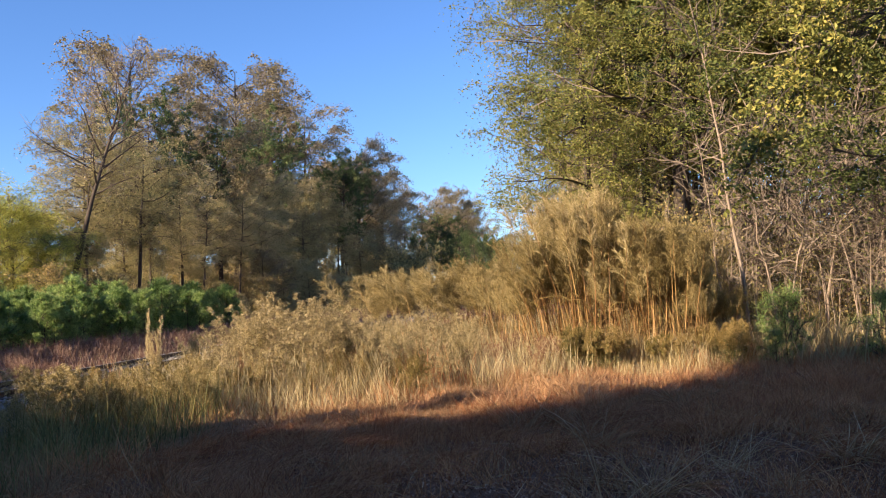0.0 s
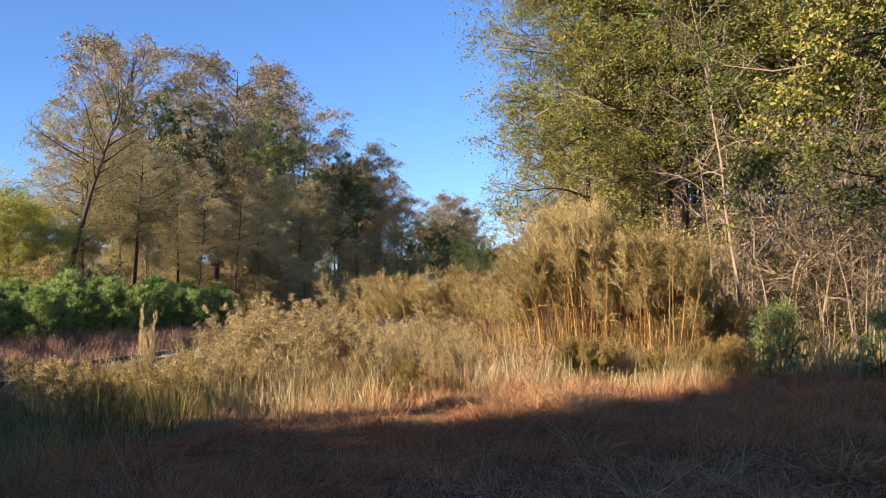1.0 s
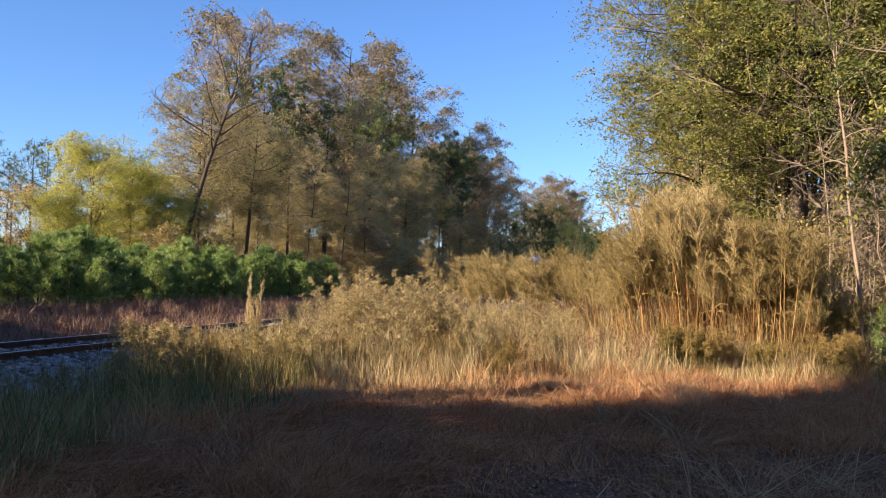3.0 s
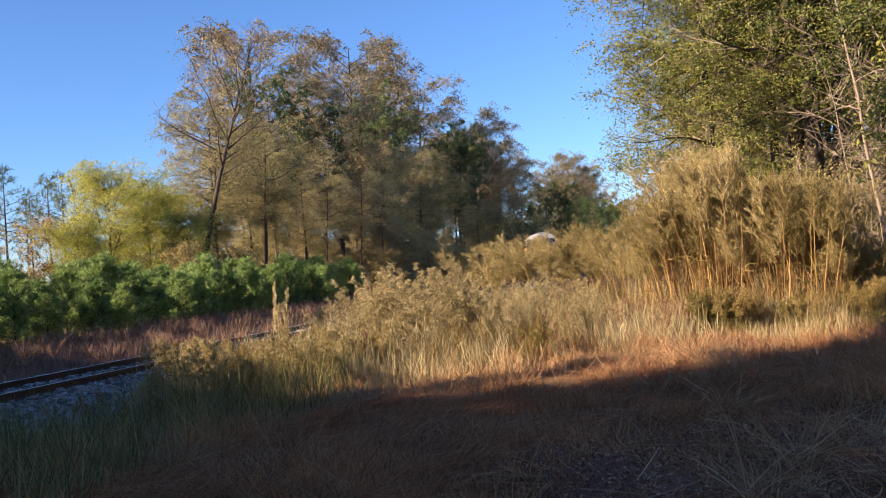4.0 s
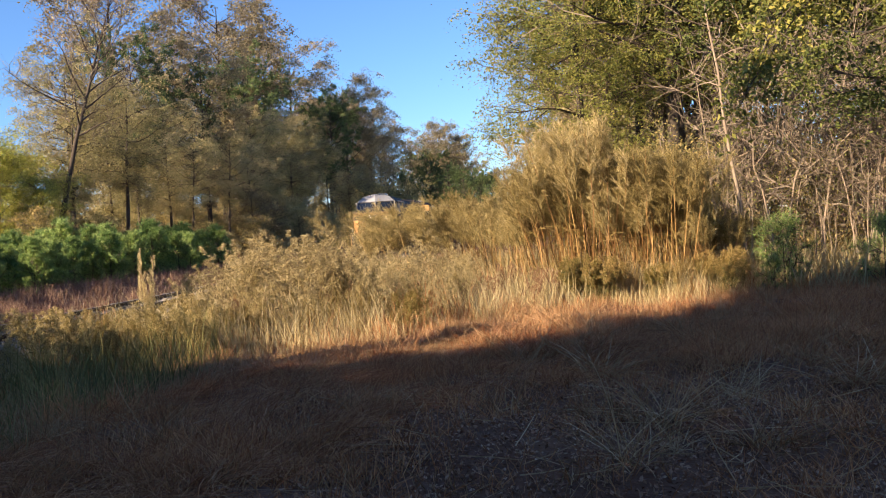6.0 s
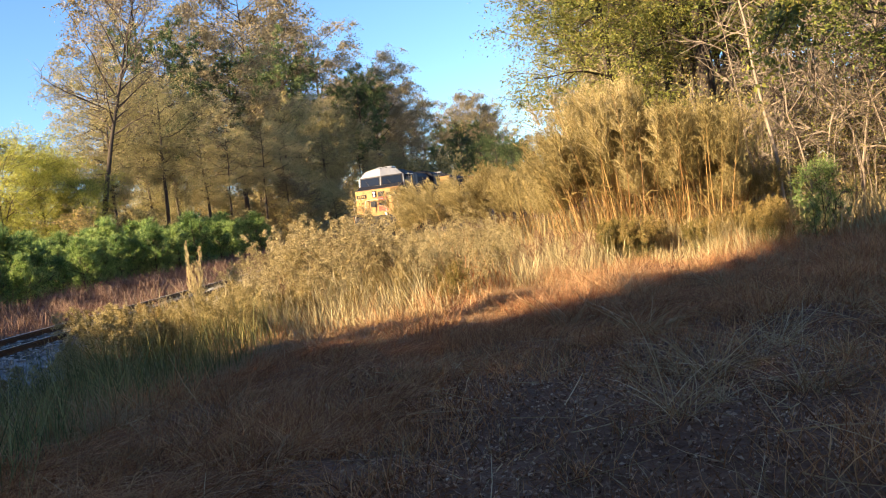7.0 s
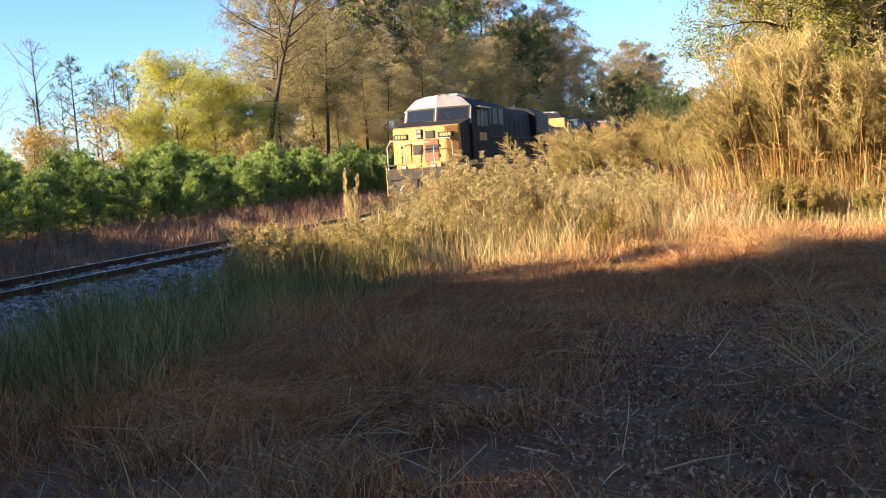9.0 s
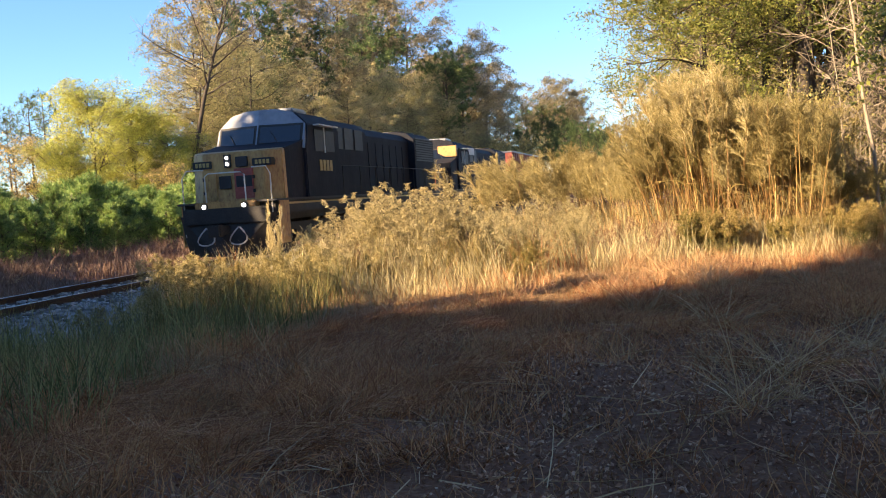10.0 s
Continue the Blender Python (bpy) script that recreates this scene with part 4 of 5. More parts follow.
def plumes():
    rnd = random.Random(14)
    tall = [plume_clump(210 + i, 3.6, 54, 0.46 + 0.1 * i, (-0.3 + 0.12 * i, 0.1)) for i in range(3)]
    spots = [[], [], []]
    for i, (az, r, k) in enumerate([(11.0, 18.3, 1.2), (10.2, 18.8, 0.96), (12.2, 18.8, 1.02), (8.8, 18.7, 0.78), (7.4, 19.4, 0.72), (6.0, 20.0, 0.64), (13.5, 18.4, 0.62), (14.5, 18.7, 0.9), (15.6, 18.5, 0.98), (16.7, 18.9, 0.72),
                                    (17.8, 18.8, 0.64), (19.0, 19.3, 0.52), (11.6, 20.4, 1.0), (15.0, 20.2, 0.82), (9.6, 21.0, 0.8), (17.2, 20.6, 0.68), (4.4, 23.4, 0.8), (3.6, 24.2, 0.82)]):
        spots[i % 3].append(place(*polar(az, r), 0, rnd.uniform(-60, 60), k))
    loose = plume_clump(216, 3.0, 22, 1.5, (-0.4, 0.1), "low olive clump of drooping feathery grass", 1.35, 28, 24)
    SWAY.extend(plant(loose, [place(*polar(az, r), 0, rnd.uniform(-40, 40), k) for az, r, k in ((-0.4, 24.0, 0.94), (0.9, 25.0, 0.98), (-1.5, 24.6, 0.74), (3.1, 23.4, 0.76))]))
    for p, sp in zip(tall, spots):
        SWAY.extend(plant(p, sp))


def weed(seed, height, stems, label, stem_mat, tip_mat, name="goldenrod", arch=0.32, bush=1.0):
    """A branching weed with arched, feathery tips."""
    rng = np.random.default_rng(seed)
    plant_ob = thing(name, label, "weed", "tall weeds")
    stalk, fuzz, leafs = [], [], []
    for i in range(stems):
        az = rng.uniform(0, 2 * math.pi)
        base = np.array([math.cos(az), math.sin(az), 0]) * rng.uniform(0, 0.16) * bush
        line = wander(rng, base - (0, 0, 0.05), unit(np.array([math.cos(az) * 0.12 - 0.05, math.sin(az) * 0.12, 1])), height * rng.uniform(0.65, 1.0), 7, 0.06)
        stalk.append(tube(line, 0.008, 0.003, 4))
        for j in range(9):
            q, d = along(line, 0.62 + 0.38 * j / 8.5)
            side = rng.uniform(0, 2 * math.pi)
            ln = height * 0.13 * (1.25 - j / 9)
            t = np.linspace(0, 1, 5)[:, None]
            br = q + np.array([math.cos(side), math.sin(side), 0.75]) * ln * t - np.array([0, 0, arch * 2.2]) * ln * t ** 2
            stalk.append(tube(br[::2], 0.003, 0.0015, 3))
            fuzz.append(np.repeat(br[1:], 13, 0))
        u = rng.uniform(0.08, 0.8, 14 if tip_mat in (M_TAN, M_PLUME) else 26)
        leafs.append(np.array([along(line, a)[0] for a in u]))
    add("stalk", join(stalk), stem_mat, plant_ob)
    at = np.concatenate(fuzz)
    way = unit(rng.normal(size=at.shape) * (0.7, 0.7, 0.5) - (0.25, 0, 0.35))
    add("seed_head", ribbons(at + rng.normal(size=at.shape) * 0.02, way, rng.uniform(0.03, 0.085, len(at)), way * 0, 0.011, 1, rng, 0.4), tip_mat, plant_ob)
    at = np.concatenate(leafs)
    way = unit(rng.normal(size=at.shape) * (1, 1, 0.4) + (0, 0, 0.25))
    add("foliage", ribbons(at, way, rng.uniform(0.08, 0.18, len(at)), -np.c_[np.zeros((len(at), 2)), rng.uniform(0.02, 0.1, len(at))], 0.02, 2, rng, 0.1), tip_mat if tip_mat in (M_TAN, M_RUST) else M_WEED, plant_ob)
    return plant_ob


def weeds():
    rnd = random.Random(15)
    gold = weed(220, 1.55, 5, "green-stemmed weed with arched pale golden tips", M_YWEED, M_PLUME)
    plant(gold, [place(*polar(az, r), -0.02, rnd.uniform(0, 360), k) for az, r, k in
                 [(-22.6, 11.6, 0.74), (-20.4, 12.0, 0.8), (-19.2, 12.6, 0.6), (-24.4, 11.6, 0.5), (-26, 11.4, 0.45), (-18.2, 13.0, 0.7), (-17.2, 13.4, 0.75), (-15.8, 13.2, 0.72), (-21.4, 13.0, 0.5), (-28, 11.0, 0.5), (-14.6, 13.6, 0.75), (-17.8, 12.2, 0.55)] + [(rnd.uniform(-25, -13.5), rnd.uniform(12.0, 14.6), rnd.uniform(0.5, 0.88)) for i in range(22)]])
    spire = weed(221, 2.0, 9, "tall straw-coloured feathery weed spire", M_GOLD, M_GOLD, "feather_weed", 0.08, 0.8)
    plant(spire, [place(*polar(az, 14.1), 0, turn, k) @ Matrix.Diagonal((wide, wide, 1, 1)) for az, turn, k, wide in ((-16.6, 0, 0.84, 0.3), (-16.6, 90, 0.6, 0.6), (-16.6, 200, 0.45, 0.95))])
    dead = weed(222, 2.2, 4, "tall dead brown weed with drooping seed heads", M_TAN, M_TAN, "dead_weed", 0.3)
    pale = weed(224, 2.2, 4, "tall straw-gold weed with feathery seed heads", M_CANE, M_PLUME, "straw_weed", 0.25)
    rust = weed(225, 1.6, 6, "bushy rust-brown dead weed among the dry grass", M_RUST, M_RUST, "rusty_weed", 0.3, 1.6)

    def top(az, r):
        """How high the weeds stand along a bearing."""
        return 1.6 + r * math.tan(radians(float(np.interp(az, [-15.5, -13.2, -11, -9, -7.1, -5.2, -3.9, 0, 1.5, 3, 5], [-1.9, -0.2, 1.7, 2.2, 2.5, 1.5, 0.9, 0.2, -0.1, -0.3, -0.4]))))
    sp = []
    for i in range(200):
        az, r = rnd.uniform(-14.5, 4), rnd.uniform(14.8, 22.5)
        if math.sin(az * 2.9 + 1.0) + math.sin(az * 1.3 + r) < -0.9:
            continue
        sp.append(place(*polar(az, r), 0, rnd.uniform(0, 360), top(az, r) / 2.05 * rnd.uniform(0.62, 1.1)))
    sp += [place(*polar(az, r), 0, rnd.uniform(0, 360), k) for az, r, k in ((-7.9, 13.6, 1.0), (-8.6, 14.0, 0.7), (-12.9, 13.9, 0.72), (-10.6, 13.6, 0.92), (-6.6, 14.2, 0.7), (-9.6, 14.6, 0.85), (-12.0, 15.5, 0.75), (-4.5, 14.5, 0.7), (1.2, 13.9, 0.5), (0.4, 13.8, 0.45))]
    plant(dead, sp[::2])
    plant(pale, sp[1::2])
    plant(rust, [place(*polar(rnd.uniform(-5, 9), rnd.uniform(16, 21)), 0, rnd.uniform(0, 360), rnd.uniform(0.5, 0.9)) for i in range(30)] + [place(*polar(rnd.uniform(-14, -4), rnd.uniform(15, 19)), 0, rnd.uniform(0, 360), rnd.uniform(0.5, 0.95)) for i in range(14)])
    leafy = weed(223, 1.5, 12, "leafy yellow-green weed clump in the sun", M_YWEED, M_YWEED, "leafy_weed", 0.3, 2.0)
    plant(leafy, [place(*polar(rnd.uniform(2, 20), rnd.uniform(16.2, 20)), 0, rnd.uniform(0, 360), rnd.uniform(0.4, 0.8)) for i in range(12)] + [place(*polar(rnd.uniform(7, 20), rnd.uniform(16.8, 18.4)), 0, rnd.uniform(0, 360), rnd.uniform(0.6, 1.15)) for i in range(18)] +
          [place(*polar(rnd.uniform(-20, 2), rnd.uniform(13.8, 17)), 0, rnd.uniform(0, 360), rnd.uniform(0.45, 0.9)) for i in range(26)])


def tussock(seed, blades, length, splay=0.75):
    """A loose clump of long bleached grass that has partly fallen over."""
    rng = np.random.default_rng(seed)
    ob = thing("grass_tussock", "bleached dry grass tussock with fallen stalks", "grass", "tussocks")
    base = np.c_[rng.normal(size=(blades, 2)) * 0.1, np.full(blades, -0.03)]
    way = unit(np.c_[rng.normal(size=(blades, 2)) * splay, rng.uniform(0.25, 1.1, blades)])
    ln = length * rng.uniform(0.4, 1.1, blades)
    add("blade", ribbons(base, way, ln, np.c_[rng.normal(size=(blades, 2)) * 0.15, -rng.uniform(0.1, 0.45, blades)] * ln[:, None], 0.010, 4, rng, 0.3), M_STRAW, ob)
    return ob


def tussocks():
    rnd = random.Random(21)
    for seed, spots in ((240, [(14.5, 7.2, 1.0), (11.0, 9.6, 1.0), (6.3, 10.8, 1.1), (19.0, 8.4, 0.9), (9.5, 13.2, 1.2), (16.5, 12.2, 1.0), (20.5, 6.6, 0.85), (26.0, 9.0, 0.9)]), (241, [(-8.5, 7.6, 0.7), (4.6, 12.0, 1.2), (8.0, 11.9, 1.15), (12.0, 14.2, 1.1), (21.5, 10.6, 1.0), (-2.0, 8.2, 0.6), (24.0, 13.0, 1.0), (1.5, 9.4, 0.6)])):
        plant(tussock(seed, 90, 0.75), [place(*polar(az, r), float(ground_z(*polar(az, r))), rnd.uniform(0, 360), k) for az, r, k in spots])
    heap = tussock(243, 58, 1.25)
    heap["label"] = "heap of long pale broken grass stalks"
    plant(heap, [place(*polar(az, r), float(ground_z(*polar(az, r))), turn, k) for az, r, turn, k in ((12.6, 5.9, 0, 0.72), (15.0, 6.3, 120, 0.7), (10.4, 7.4, 60, 0.6), (17.6, 7.4, 200, 0.65), (20.0, 9.2, 20, 0.6))])
    stand = tussock(244, 120, 0.9, 0.3)
    stand["label"] = "upright tuft of tan dry grass stems"
    plant(stand, [place(*polar(az, r), float(ground_z(*polar(az, r))), turn, k) for az, r, turn, k in ((10.8, 12.4, 0, 0.8), (9.9, 12.6, 90, 0.7), (11.7, 12.7, 200, 0.75), (10.4, 11.8, 20, 0.6), (18.9, 14.6, 30, 0.7), (17.5, 15.2, 140, 0.6), (7.8, 13.4, 250, 0.5), (21.5, 15.8, 310, 0.7))])
    tall = tussock(242, 70, 0.8)
    tall["label"] = "pale upright grass tuft in the sedge"
    plant(tall, [place(*by_track(sm, off), -0.15, rnd.uniform(0, 360), k) for sm, off, k in ((20.5, -5.2, 1.0), (23.5, -5.6, 1.05), (27, -5.0, 0.8), (31, -6.0, 0.9), (17.0, -6.2, 0.9), (36, -6.4, 0.9), (14.5, -5.0, 0.8))])


meadow()
plumes()
weeds()
tussocks()

# ---- train ----
def box(bm, x0, x1, y0, y1, z0, z1, bevel=0.0):
    made = bmesh.ops.create_cube(bm, size=1, matrix=Matrix.Translation(((x0 + x1) / 2, (y0 + y1) / 2, (z0 + z1) / 2)) @ Matrix.Diagonal((x1 - x0, y1 - y0, z1 - z0, 1)))
    if bevel:
        edges = {e for v in made["verts"] for e in v.link_edges}
        bmesh.ops.bevel(bm, geom=list(edges), offset=bevel, segments=2, affect="EDGES")


def prism(bm, outline, y0, y1):
    """An outline of (x, z) drawn from y0 to y1."""
    a, b = [bm.verts.new((x, y0, z)) for x, z in outline], [bm.verts.new((x, y1, z)) for x, z in outline]
    n = len(outline)
    for i in range(n):
        bm.faces.new((a[i], a[(i + 1) % n], b[(i + 1) % n], b[i]))
    bm.faces.new(a)
    bm.faces.new(b[::-1])
    bmesh.ops.recalc_face_normals(bm, faces=bm.faces[:])


def hull(bm, points):
    vs = [bm.verts.new(p) for p in points]
    bmesh.ops.convex_hull(bm, input=vs)


def boxes(name, mat, parent, rows, label="", bevel=0.0):
    bm = bmesh.new()
    for r in rows:
        box(bm, *r, bevel)
    return part(name, bm, mat, parent, label)


def rod(name, mat, parent, pts, r=0.017, label="", sides=6):
    return add(name, tube(pts, r, r, sides), mat, parent, label, True)


def disc(bm, x, y, z, r, depth, axis="y", seg=20):
    turn = {"x": pose(0, 0, 0, 0, 90, 0), "y": pose(0, 0, 0, 90, 0, 0), "z": Matrix.Identity(4)}[axis]
    bmesh.ops.create_cone(bm, cap_ends=True, segments=seg, radius1=r, radius2=r, depth=depth, matrix=Matrix.Translation((x, y, z)) @ turn)


def locomotive(label, face, cab_face, lit):
    """A six-axle road diesel; its nose is at y = 0 and it runs towards +y; z = 0 is the rail head."""
    eng = thing("locomotive", label, "locomotive", "train")
    # frame, walkway and fuel tank
    boxes("frame", M_BLACK, eng, [(-1.5, 1.5, -20.4, 0.35, 1.25, 1.62), (-1.3, 1.3, -20.9, 0.7, 1.05, 1.5)], bevel=0.02)
    boxes("walkway", M_DARK, eng, [(-1.56, 1.56, -20.6, 0.5, 1.62, 1.68)])
    boxes("fuel_tank", M_BLACK, eng, [(-1.3, 1.3, -13.2, -7.6, 0.35, 1.22)], bevel=0.14)
    # nose with sloped top and cut corners
    bm = bmesh.new()
    low, top = 1.66, 3.12
    hull(bm, [(-1.44, -0.62, low), (1.44, -0.62, low), (-1.44, -0.36, low), (1.44, -0.36, low), (-0.98, 0.0, low), (0.98, 0.0, low),
              (-1.42, -0.62, top + 0.06), (1.42, -0.62, top + 0.06), (-1.42, -0.4, top), (1.42, -0.4, top), (-0.94, -0.05, top - 0.02), (0.94, -0.05, top - 0.02)])
    bmesh.ops.bevel(bm, geom=bm.edges[:], offset=0.03, segments=2, affect="EDGES")
    sides = bmesh.new()
    hull(sides, [(x, y, z) for x in (-1.43, 1.43) for y, z in ((-2.1, low), (-0.6, low), (-2.1, top + 0.34), (-0.6, top + 0.04))])
    part("nose_side", sides, M_NAVY, eng, "navy side of the nose")
    nose = part("nose", bm, face, eng, "weathered nose with sloped top")
    boxes("nose_door", face, nose, [(0.5, 0.9, -0.03, 0.025, 1.75, 2.6)], bevel=0.02)
    boxes("centre_door", M_RED, nose, [(-0.66, -0.06, -0.03, 0.022, 1.74, 2.62)], "worn red-brown centre door", 0.015)
    boxes("door_hinge", M_BLACK, nose, [(-0.7, -0.64, -0.02, 0.04, z, z + 0.1) for z in (1.9, 2.3)] + [(0.88, 0.94, -0.03, 0.04, z, z + 0.1) for z in (1.9, 2.3)])
    boxes("headlight_housing", M_DARK, nose, [(0.02, 0.24, -0.04, 0.03, 2.66, 3.04), (-0.5, -0.12, -0.06, 0.012, 2.66, 2.96)], bevel=0.015)
    for z in (2.76, 2.94):
        bm = bmesh.new()
        disc(bm, 0.13, 0.04, z, 0.046, 0.03)
        part("headlight", bm, lit, nose, "round lit headlight" if lit is M_LIT else "round headlight")
    for x in (-0.95, 0.95):
        plate = boxes("number_board", M_DARK, nose, [(x - 0.3, x + 0.3, -0.36, 0.02, 2.66, 2.88)], "dark number board", 0.015)
        boxes("marking", M_LETTER, plate, [(x - 0.24 + i * 0.12, x - 0.16 + i * 0.12, 0.018, 0.03, 2.71, 2.83) for i in range(4)])
    boxes("handrail_bracket", M_DARK, nose, [(0.05, 0.42, 0.0, 0.03, 2.05, 2.42), (-0.62, -0.12, 0.0, 0.03, 2.08, 2.4)])
    # anticlimber, pilot, steps, coupler
    boxes("anticlimber", face, eng, [(-0.95, 0.95, 0.1, 0.62, 1.42, 1.68)], "ribbed step under the nose", 0.03)
    bm = bmesh.new()
    hull(bm, [(-1.45, 0.35, 0.62), (1.45, 0.35, 0.62), (-1.45, 0.55, 1.3), (1.45, 0.55, 1.3), (-1.4, 0.2, 0.1), (1.4, 0.2, 0.1), (-0.3, 0.85, 0.12), (0.3, 0.85, 0.12), (-0.3, 0.75, 0.62), (0.3, 0.75, 0.62), (-1.45, 0.2, 1.3), (1.45, 0.2, 1.3)])
    part("snow_plough", bm, M_BLACK, eng, "black pilot plough")
    boxes("coupler", M_BLACK, eng, [(-0.14, 0.14, 0.6, 1.25, 0.74, 1.0), (-0.2, 0.2, 1.1, 1.4, 0.7, 1.04)], bevel=0.04)
    for x in (-0.5, 0.5):
        t = np.linspace(0, 1, 12)
        rod("air_hose", M_HOSE, eng, np.stack([x + 0.28 * np.sin(t * 6.0), 0.86 + 0.1 * t, 0.95 - 0.5 * np.sin(t * 3.14)], 1), 0.022, "pale looped air hose")
    for x in (-0.62, 0.62):
        bm = bmesh.new()
        disc(bm, x, 0.64, 1.55, 0.1, 0.06)
        ring = part("ditch_light_housing", bm, M_DARK, eng)
        bm = bmesh.new()
        disc(bm, x, 0.68, 1.55, 0.055, 0.03)
        part("ditch_light", bm, lit, ring, "small round lit lamp" if lit is M_LIT else "small round lamp")
    for x in (-1.38, 1.38):
        boxes("steps", face, eng, [(x - 0.16, x + 0.16, -0.35, 0.3, z, z + 0.05) for z in (0.45, 0.8, 1.15)] + [(x - 0.17, x - 0.14, -0.36, 0.31, 0.4, 1.62), (x + 0.14, x + 0.17, -0.36, 0.31, 0.4, 1.62)], "step irons at the corner")
        rod("handrail", M_HANDRAIL, eng, [(x, 0.42, 0.7), (x, 0.44, 2.4), (x * 0.9, 0.4, 2.62), (x * 0.55, 0.3, 2.62)], 0.02, "pale tubular handrail")
        rod("handrail", M_HANDRAIL, eng, [(x, -0.45, 1.1), (x, -0.45, 2.5), (x, -0.6, 2.62), (x, -2.2, 2.62)], 0.02, "pale tubular handrail")
    rod("handrail", M_HANDRAIL, eng, [(-0.62, 0.5, 1.68), (-0.62, 0.52, 2.42), (-0.5, 0.52, 2.5), (0.5, 0.52, 2.5), (0.62, 0.52, 2.42), (0.62, 0.5, 1.68)], 0.02, "pale tubular handrail")
    # cab: sides lean in, raked windscreen
    bm = bmesh.new()
    hull(bm, [(-1.53, -5.0, low), (1.53, -5.0, low), (-1.53, -2.0, low), (1.53, -2.0, low), (-1.53, -2.0, 3.2), (1.53, -2.0, 3.2), (-1.53, -5.0, 3.9), (1.53, -5.0, 3.9),
              (-1.48, -2.35, 3.96), (1.48, -2.35, 3.96), (-1.05, -2.5, 4.36), (1.05, -2.5, 4.36), (-0.55, -2.55, 4.36), (0.55, -2.55, 4.36), (-1.05, -5.0, 4.36), (1.05, -5.0, 4.36), (-0.55, -5.0, 4.36), (0.55, -5.0, 4.36)])
    bmesh.ops.bevel(bm, geom=bm.edges[:], offset=0.03, segments=2, affect="EDGES")
    cab = part("cab", bm, M_NAVY, eng, "navy driver's cab")
    def face_y(x, z):
        """The raked cab front, its two halves meeting in a blunt ridge."""
        return -1.96 - (z - 3.2) * 0.412 + 0.3 * (1 - abs(x) / 1.5)
    bm = bmesh.new()
    hull(bm, [(x, face_y(x, z), z) for x, z in ((-1.5, 3.2), (0, 3.2), (1.5, 3.2), (-1.46, 3.96), (0, 3.96), (1.46, 3.96), (-1.03, 4.36), (0, 4.36), (1.03, 4.36), (-0.5, 4.48), (0, 4.48), (0.5, 4.48))] +
         [(-1.5, -2.1, 3.2), (1.5, -2.1, 3.2), (-0.5, -2.6, 4.48), (0.5, -2.6, 4.48)])
    screen = part("cab_front", bm, cab_face, cab, "cab front above the nose")
    for x0, x1 in ((-1.34, -0.1), (0.1, 1.34)):
        for name, grow, proud, mat, label in (("window_gasket", 0.07, 0.012, M_BLACK, "black window surround"), ("windscreen", 0.0, 0.026, M_GLASS, "dark windscreen pane")):
            bm = bmesh.new()
            hull(bm, [(x, face_y(x, z) + d, z) for x in (x0 - grow, x1 + grow) for z in (3.42 - grow, 3.92 + grow) for d in (proud, proud - 0.06)])
            part(name, bm, mat, screen, label)
        m = (x0 + x1) / 2
        rod("wiper", M_BLACK, screen, [(m, face_y(m, 3.36) + 0.05, 3.36), (m + 0.28, face_y(m + 0.28, 3.75) + 0.05, 3.75)], 0.014)
    for x in (-1.0, 1.0):
        s = 1 if x > 0 else -1
        boxes("side_window", M_DARK, cab, [(s * 1.535 - 0.012, s * 1.535 + 0.012, -3.5, -2.75, 3.12, 3.8), (s * 1.535 - 0.012, s * 1.535 + 0.012, -4.5, -3.7, 3.12, 3.8)], "dark cab side window")
        boxes("window_frame", M_PALE, cab, [(s * 1.54 - 0.01, s * 1.54 + 0.01, -3.66, -3.58, 3.08, 3.9)])
        boxes("sun_visor", M_PALE, cab, [(s * 1.62 - 0.1, s * 1.62 + 0.1, -4.5, -2.75, 3.92, 3.96)], "pale visor over the side window")
        boxes("marking", M_LETTER, cab, [(s * 1.54 - 0.006, s * 1.54 + 0.006, -4.2 + i * 0.3, -3.98 + i * 0.3, 2.5, 2.85) for i in range(4)])
    boxes("roof_cooler", M_GREY, cab, [(-0.6, 0.6, -4.6, -3.4, 4.44, 4.62)], bevel=0.06)
    boxes("horn", M_DARK, cab, [(-0.28, -0.2, -3.2, -2.8, 4.47, 4.56), (-0.1, -0.02, -3.3, -2.85, 4.47, 4.56), (0.08, 0.16, -3.2, -2.8, 4.47, 4.56)], bevel=0.02)
    # long hood in sections
    def section(name, w, roof, y0, y1, mat=M_NAVY):
        bm = bmesh.new()
        prism(bm, [(-w, low), (w, low), (w, roof - 0.38), (w * 0.72, roof - 0.08), (w * 0.3, roof), (-w * 0.3, roof), (-w * 0.72, roof - 0.08), (-w, roof - 0.38)], y0, y1)
        bmesh.ops.bevel(bm, geom=[e for e in bm.edges], offset=0.02, segments=1, affect="EDGES")
        return part(name, bm, mat, eng)
    elec = section("equipment_cabinet", 1.3, 4.4, -8.6, -5.02)
    hood = section("engine_hood", 1.02, 4.34, -15.6, -8.62)
    rad = section("radiator_housing", 1.32, 4.46, -19.2, -15.62)
    end = section("end_hood", 0.98, 4.2, -20.0, -19.22)
    for x in (-1, 1):
        boxes("air_intake", M_DARK, elec, [(x * 1.3 - 0.02, x * 1.3 + 0.02, -8.2 + i * 1.1, -7.3 + i * 1.1, 3.3, 4.05) for i in range(3)], "dark intake grille")
        for i in range(7):
            door = boxes("hood_door", M_NAVY, hood, [(x * 1.025 - 0.015, x * 1.025 + 0.015, -15.4 + i * 0.97, -14.52 + i * 0.97, 1.9, 3.7)], bevel=0.012)
            boxes("latch", M_BLACK, door, [(x * 1.05 - 0.015, x * 1.05 + 0.015, -14.64 + i * 0.97, -14.58 + i * 0.97, 2.7, 2.85)])
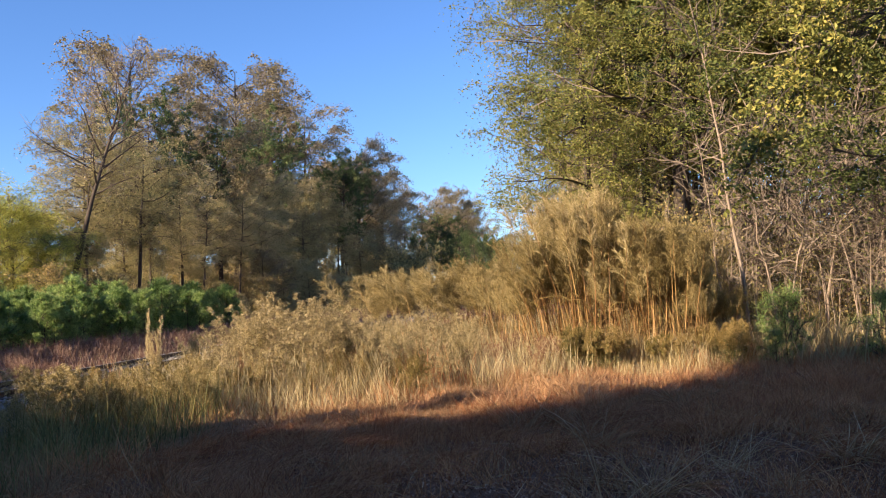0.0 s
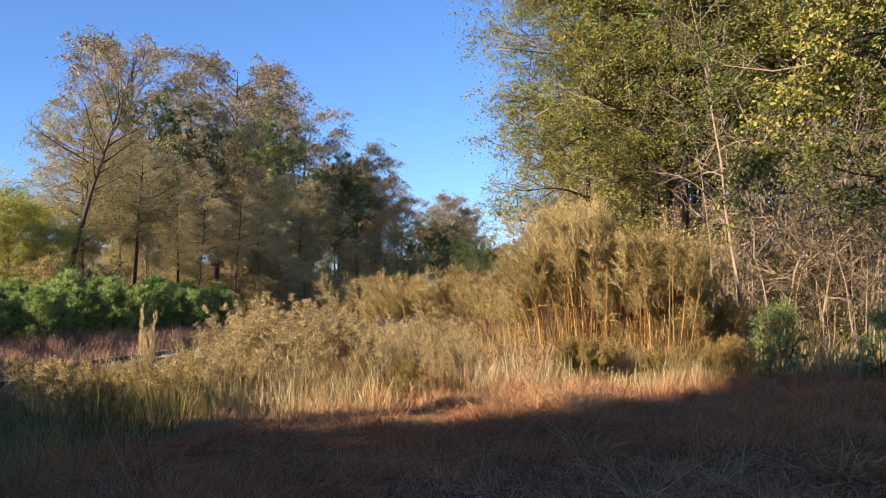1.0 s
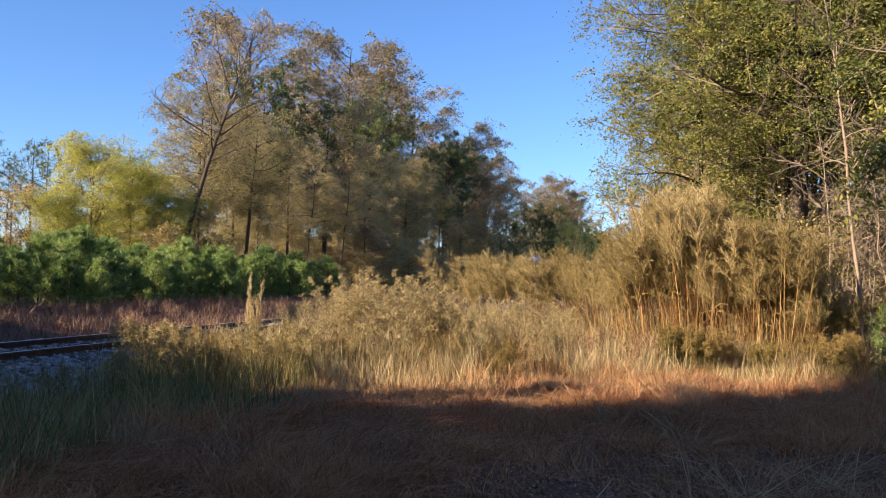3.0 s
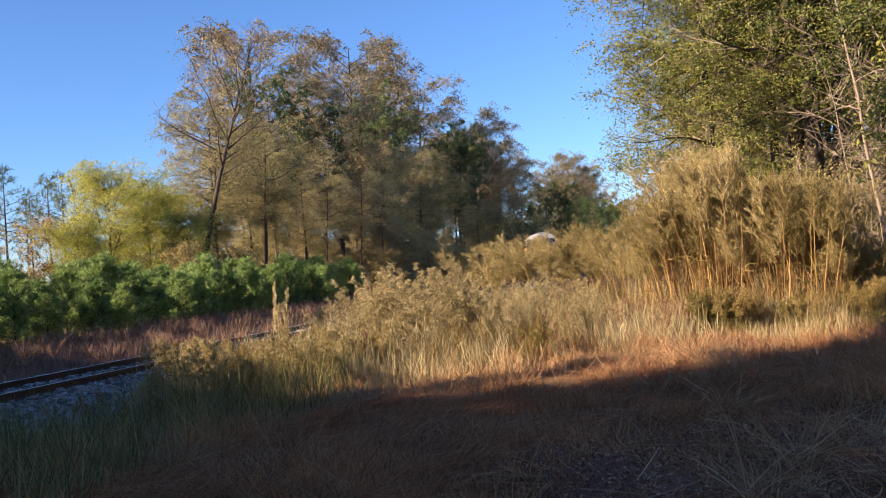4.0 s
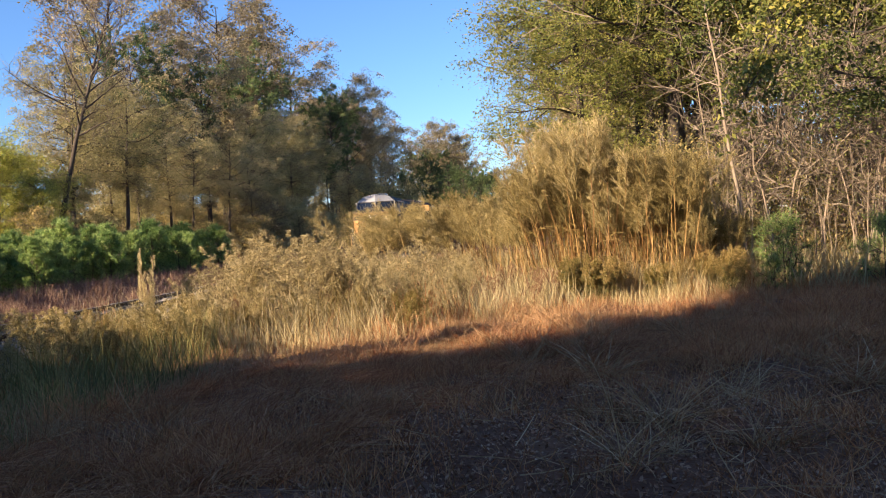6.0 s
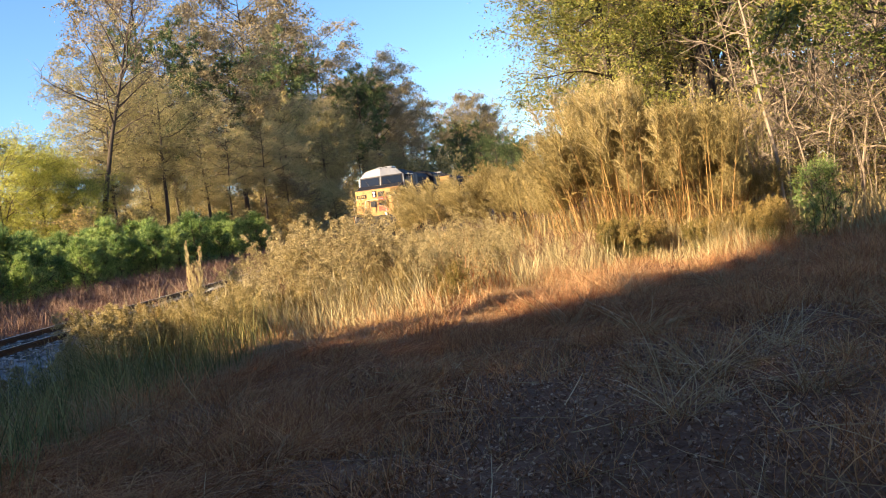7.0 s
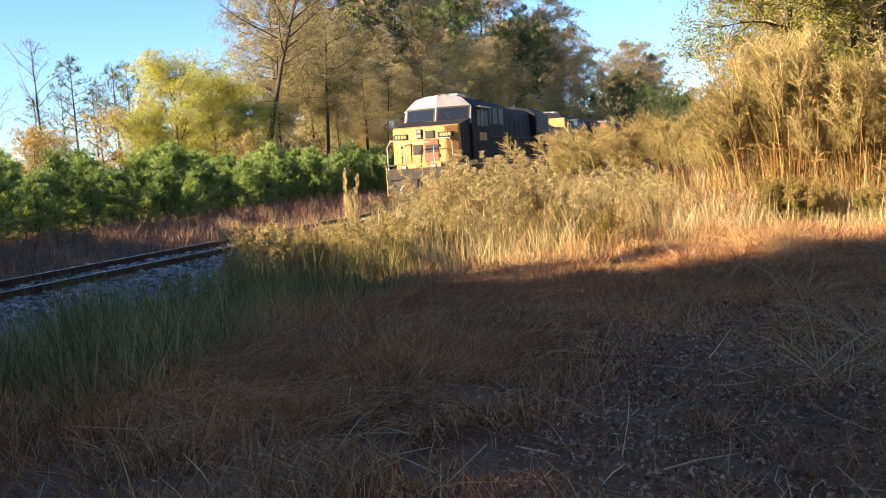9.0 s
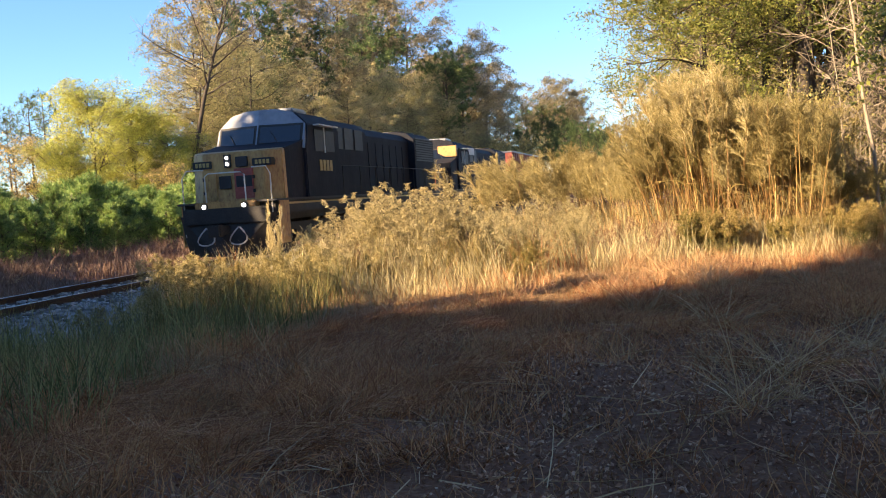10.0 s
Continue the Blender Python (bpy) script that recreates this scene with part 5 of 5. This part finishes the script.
        for i in range(10):
            boxes("louvre", M_DARK, rad, [(x * 1.325 - 0.02, x * 1.325 + 0.02, -19.0, -15.8, 3.1 + i * 0.11, 3.16 + i * 0.11)])
        rod("handrail", M_BLACK, eng, [(x * 1.5, -5.2, 2.7), (x * 1.5, -20.3, 2.7)], 0.018, "long dark side handrail")
        for i in range(9):
            rod("stanchion", M_BLACK, eng, [(x * 1.5, -5.3 - i * 1.85, 1.66), (x * 1.5, -5.3 - i * 1.85, 2.7)], 0.016)
        boxes("side_sill", M_LETTER, eng, [(x * 1.505 - 0.006, x * 1.505 + 0.006, -20.3, 0.2, 1.5, 1.56)], "worn yellow sill stripe")
    boxes("exhaust_stack", M_DARK, hood, [(-0.3, 0.3, -11.4, -10.4, 4.3, 4.48)], bevel=0.04)
    for y in (-16.6, -18.2):
        bm = bmesh.new()
        disc(bm, 0, y, 4.48, 0.6, 0.08, "z", 24)
        part("roof_fan", bm, M_DARK, rad, "round roof fan")
    # trucks and wheelsets
    wheels = []
    for yc in (-3.6, -16.9):
        truck = boxes("truck", M_BLACK, eng, [(x - 0.12, x + 0.12, yc - 2.6, yc + 2.6, 0.55, 0.95) for x in (-1.05, 1.05)] + [(-1.0, 1.0, yc - 0.3, yc + 0.3, 0.5, 1.1)] +
                      [(x - 0.2, x + 0.2, yc + d - 0.2, yc + d + 0.2, 0.36, 0.72) for x in (-1.08, 1.08) for d in (-1.95, 0, 1.95)], "black truck frame", 0.03)
        for d in (-1.95, 0, 1.95):
            bm = bmesh.new()
            for x in (-0.75, 0.75):
                disc(bm, x, 0, 0, 0.53, 0.13, "x", 28)
                disc(bm, x - math.copysign(0.08, x), 0, 0, 0.56, 0.03, "x", 28)
                box(bm, x - 0.075, x + 0.075, -0.06, 0.06, -0.42, 0.42)
            disc(bm, 0, 0, 0, 0.1, 1.6, "x", 12)
            w = part("wheelset", bm, M_RAIL, eng, "steel wheels on an axle")
            wheels.append((w, yc + d))
    return eng, wheels


def freight_car():
    """A red boxcar with its front end at y = 0."""
    car = thing("boxcar", "faded red ribbed freight boxcar", "freight car", "train")
    body = boxes("body", M_RED, car, [(-1.5, 1.5, -15.2, 0, 1.1, 4.3)], bevel=0.04)
    boxes("roof", M_GREY, car, [(-1.54, 1.54, -15.25, 0.05, 4.304, 4.42)], bevel=0.03)
    for x in (-1, 1):
        for i in range(15):
            boxes("rib", M_RED, body, [(x * 1.54 - 0.035, x * 1.54 + 0.035, -14.9 + i * 1.04, -14.78 + i * 1.04, 1.15, 4.25)])
    for i in range(6):
        boxes("end_rib", M_RED, body, [(-1.4, 1.4, 0.003, 0.06, 1.4 + i * 0.5, 1.52 + i * 0.5)], bevel=0.02)
    boxes("underframe", M_BLACK, car, [(-0.4, 0.4, -15.7, 0.5, 0.75, 1.1)])
    wheels = []
    for yc in (-2.2, -13.0):
        boxes("truck", M_BLACK, car, [(x - 0.1, x + 0.1, yc - 1.2, yc + 1.2, 0.4, 0.75) for x in (-1.0, 1.0)], "", 0.03)
        for d in (-0.85, 0.85):
            bm = bmesh.new()
            for x in (-0.75, 0.75):
                disc(bm, x, 0, 0, 0.42, 0.13, "x", 24)
            disc(bm, 0, 0, 0, 0.08, 1.6, "x", 12)
            wheels.append((part("wheelset", bm, M_RAIL, car, "steel wheels on an axle"), yc + d))
    return car, wheels


lead, lead_wheels = locomotive("navy diesel locomotive with weathered yellow nose and lit headlights", M_YELLOW, M_GREY, M_LIT)
second, second_wheels = locomotive("second navy diesel locomotive with yellow cab panel", M_NAVY, M_NAVY, M_DARK)
boxes("cab_panel", M_YELLOW, second, [(-1.46, -0.4, -2.2, -1.93, 3.5, 4.1)], "weathered yellow cab panel", 0.02)
boxes("side_panel", M_PALE, second, [(-1.36, -1.33, -7.4, -5.6, 3.7, 4.1)], "pale panel on the cabinet side")
boxcar, boxcar_wheels = freight_car()

FRONT_S, SPEED = 23.8, 10.1   # where the leading nose is at the end, and metres a second


def motions():
    times = [i * 0.5 for i in range(21)]
    for ob, back_by in ((lead, 0.0), (second, 22.0), (boxcar, 43.6)):
        rows = []
        for t in times:
            x, y = by_track(FRONT_S + (10.0 - t) * SPEED + back_by, 0)
            rows.append((t, pose(x, y, 0, 0, 0, 180 - math.degrees(TRACK))))
        walk(ob, rows)
    # wind in the plume grasses
    for i, ob in enumerate(SWAY):
        rest = ob.matrix_basis.copy()
        spot, turn = Matrix.Translation(rest.translation), rest.to_quaternion().to_matrix().to_4x4()
        walk(ob, [(t, spot @ pose(0, 0, 0, 0.7 * math.sin(t * 2.1 + i * 1.7), 1.5 * math.sin(t * 2.6 + i * 0.9) - 0.6, 0) @ turn) for t in times])
    step = 0.07
    turns = [i * step for i in range(int(10 / step) + 1)] + [10.0]
    for wheels, r in ((lead_wheels, 0.53), (second_wheels, 0.53), (boxcar_wheels, 0.42)):
        for w, y in wheels:
            walk(w, [(t, pose(0, y, r, -math.degrees(SPEED * t / r) % 360, 0, 0)) for t in turns])


motions()
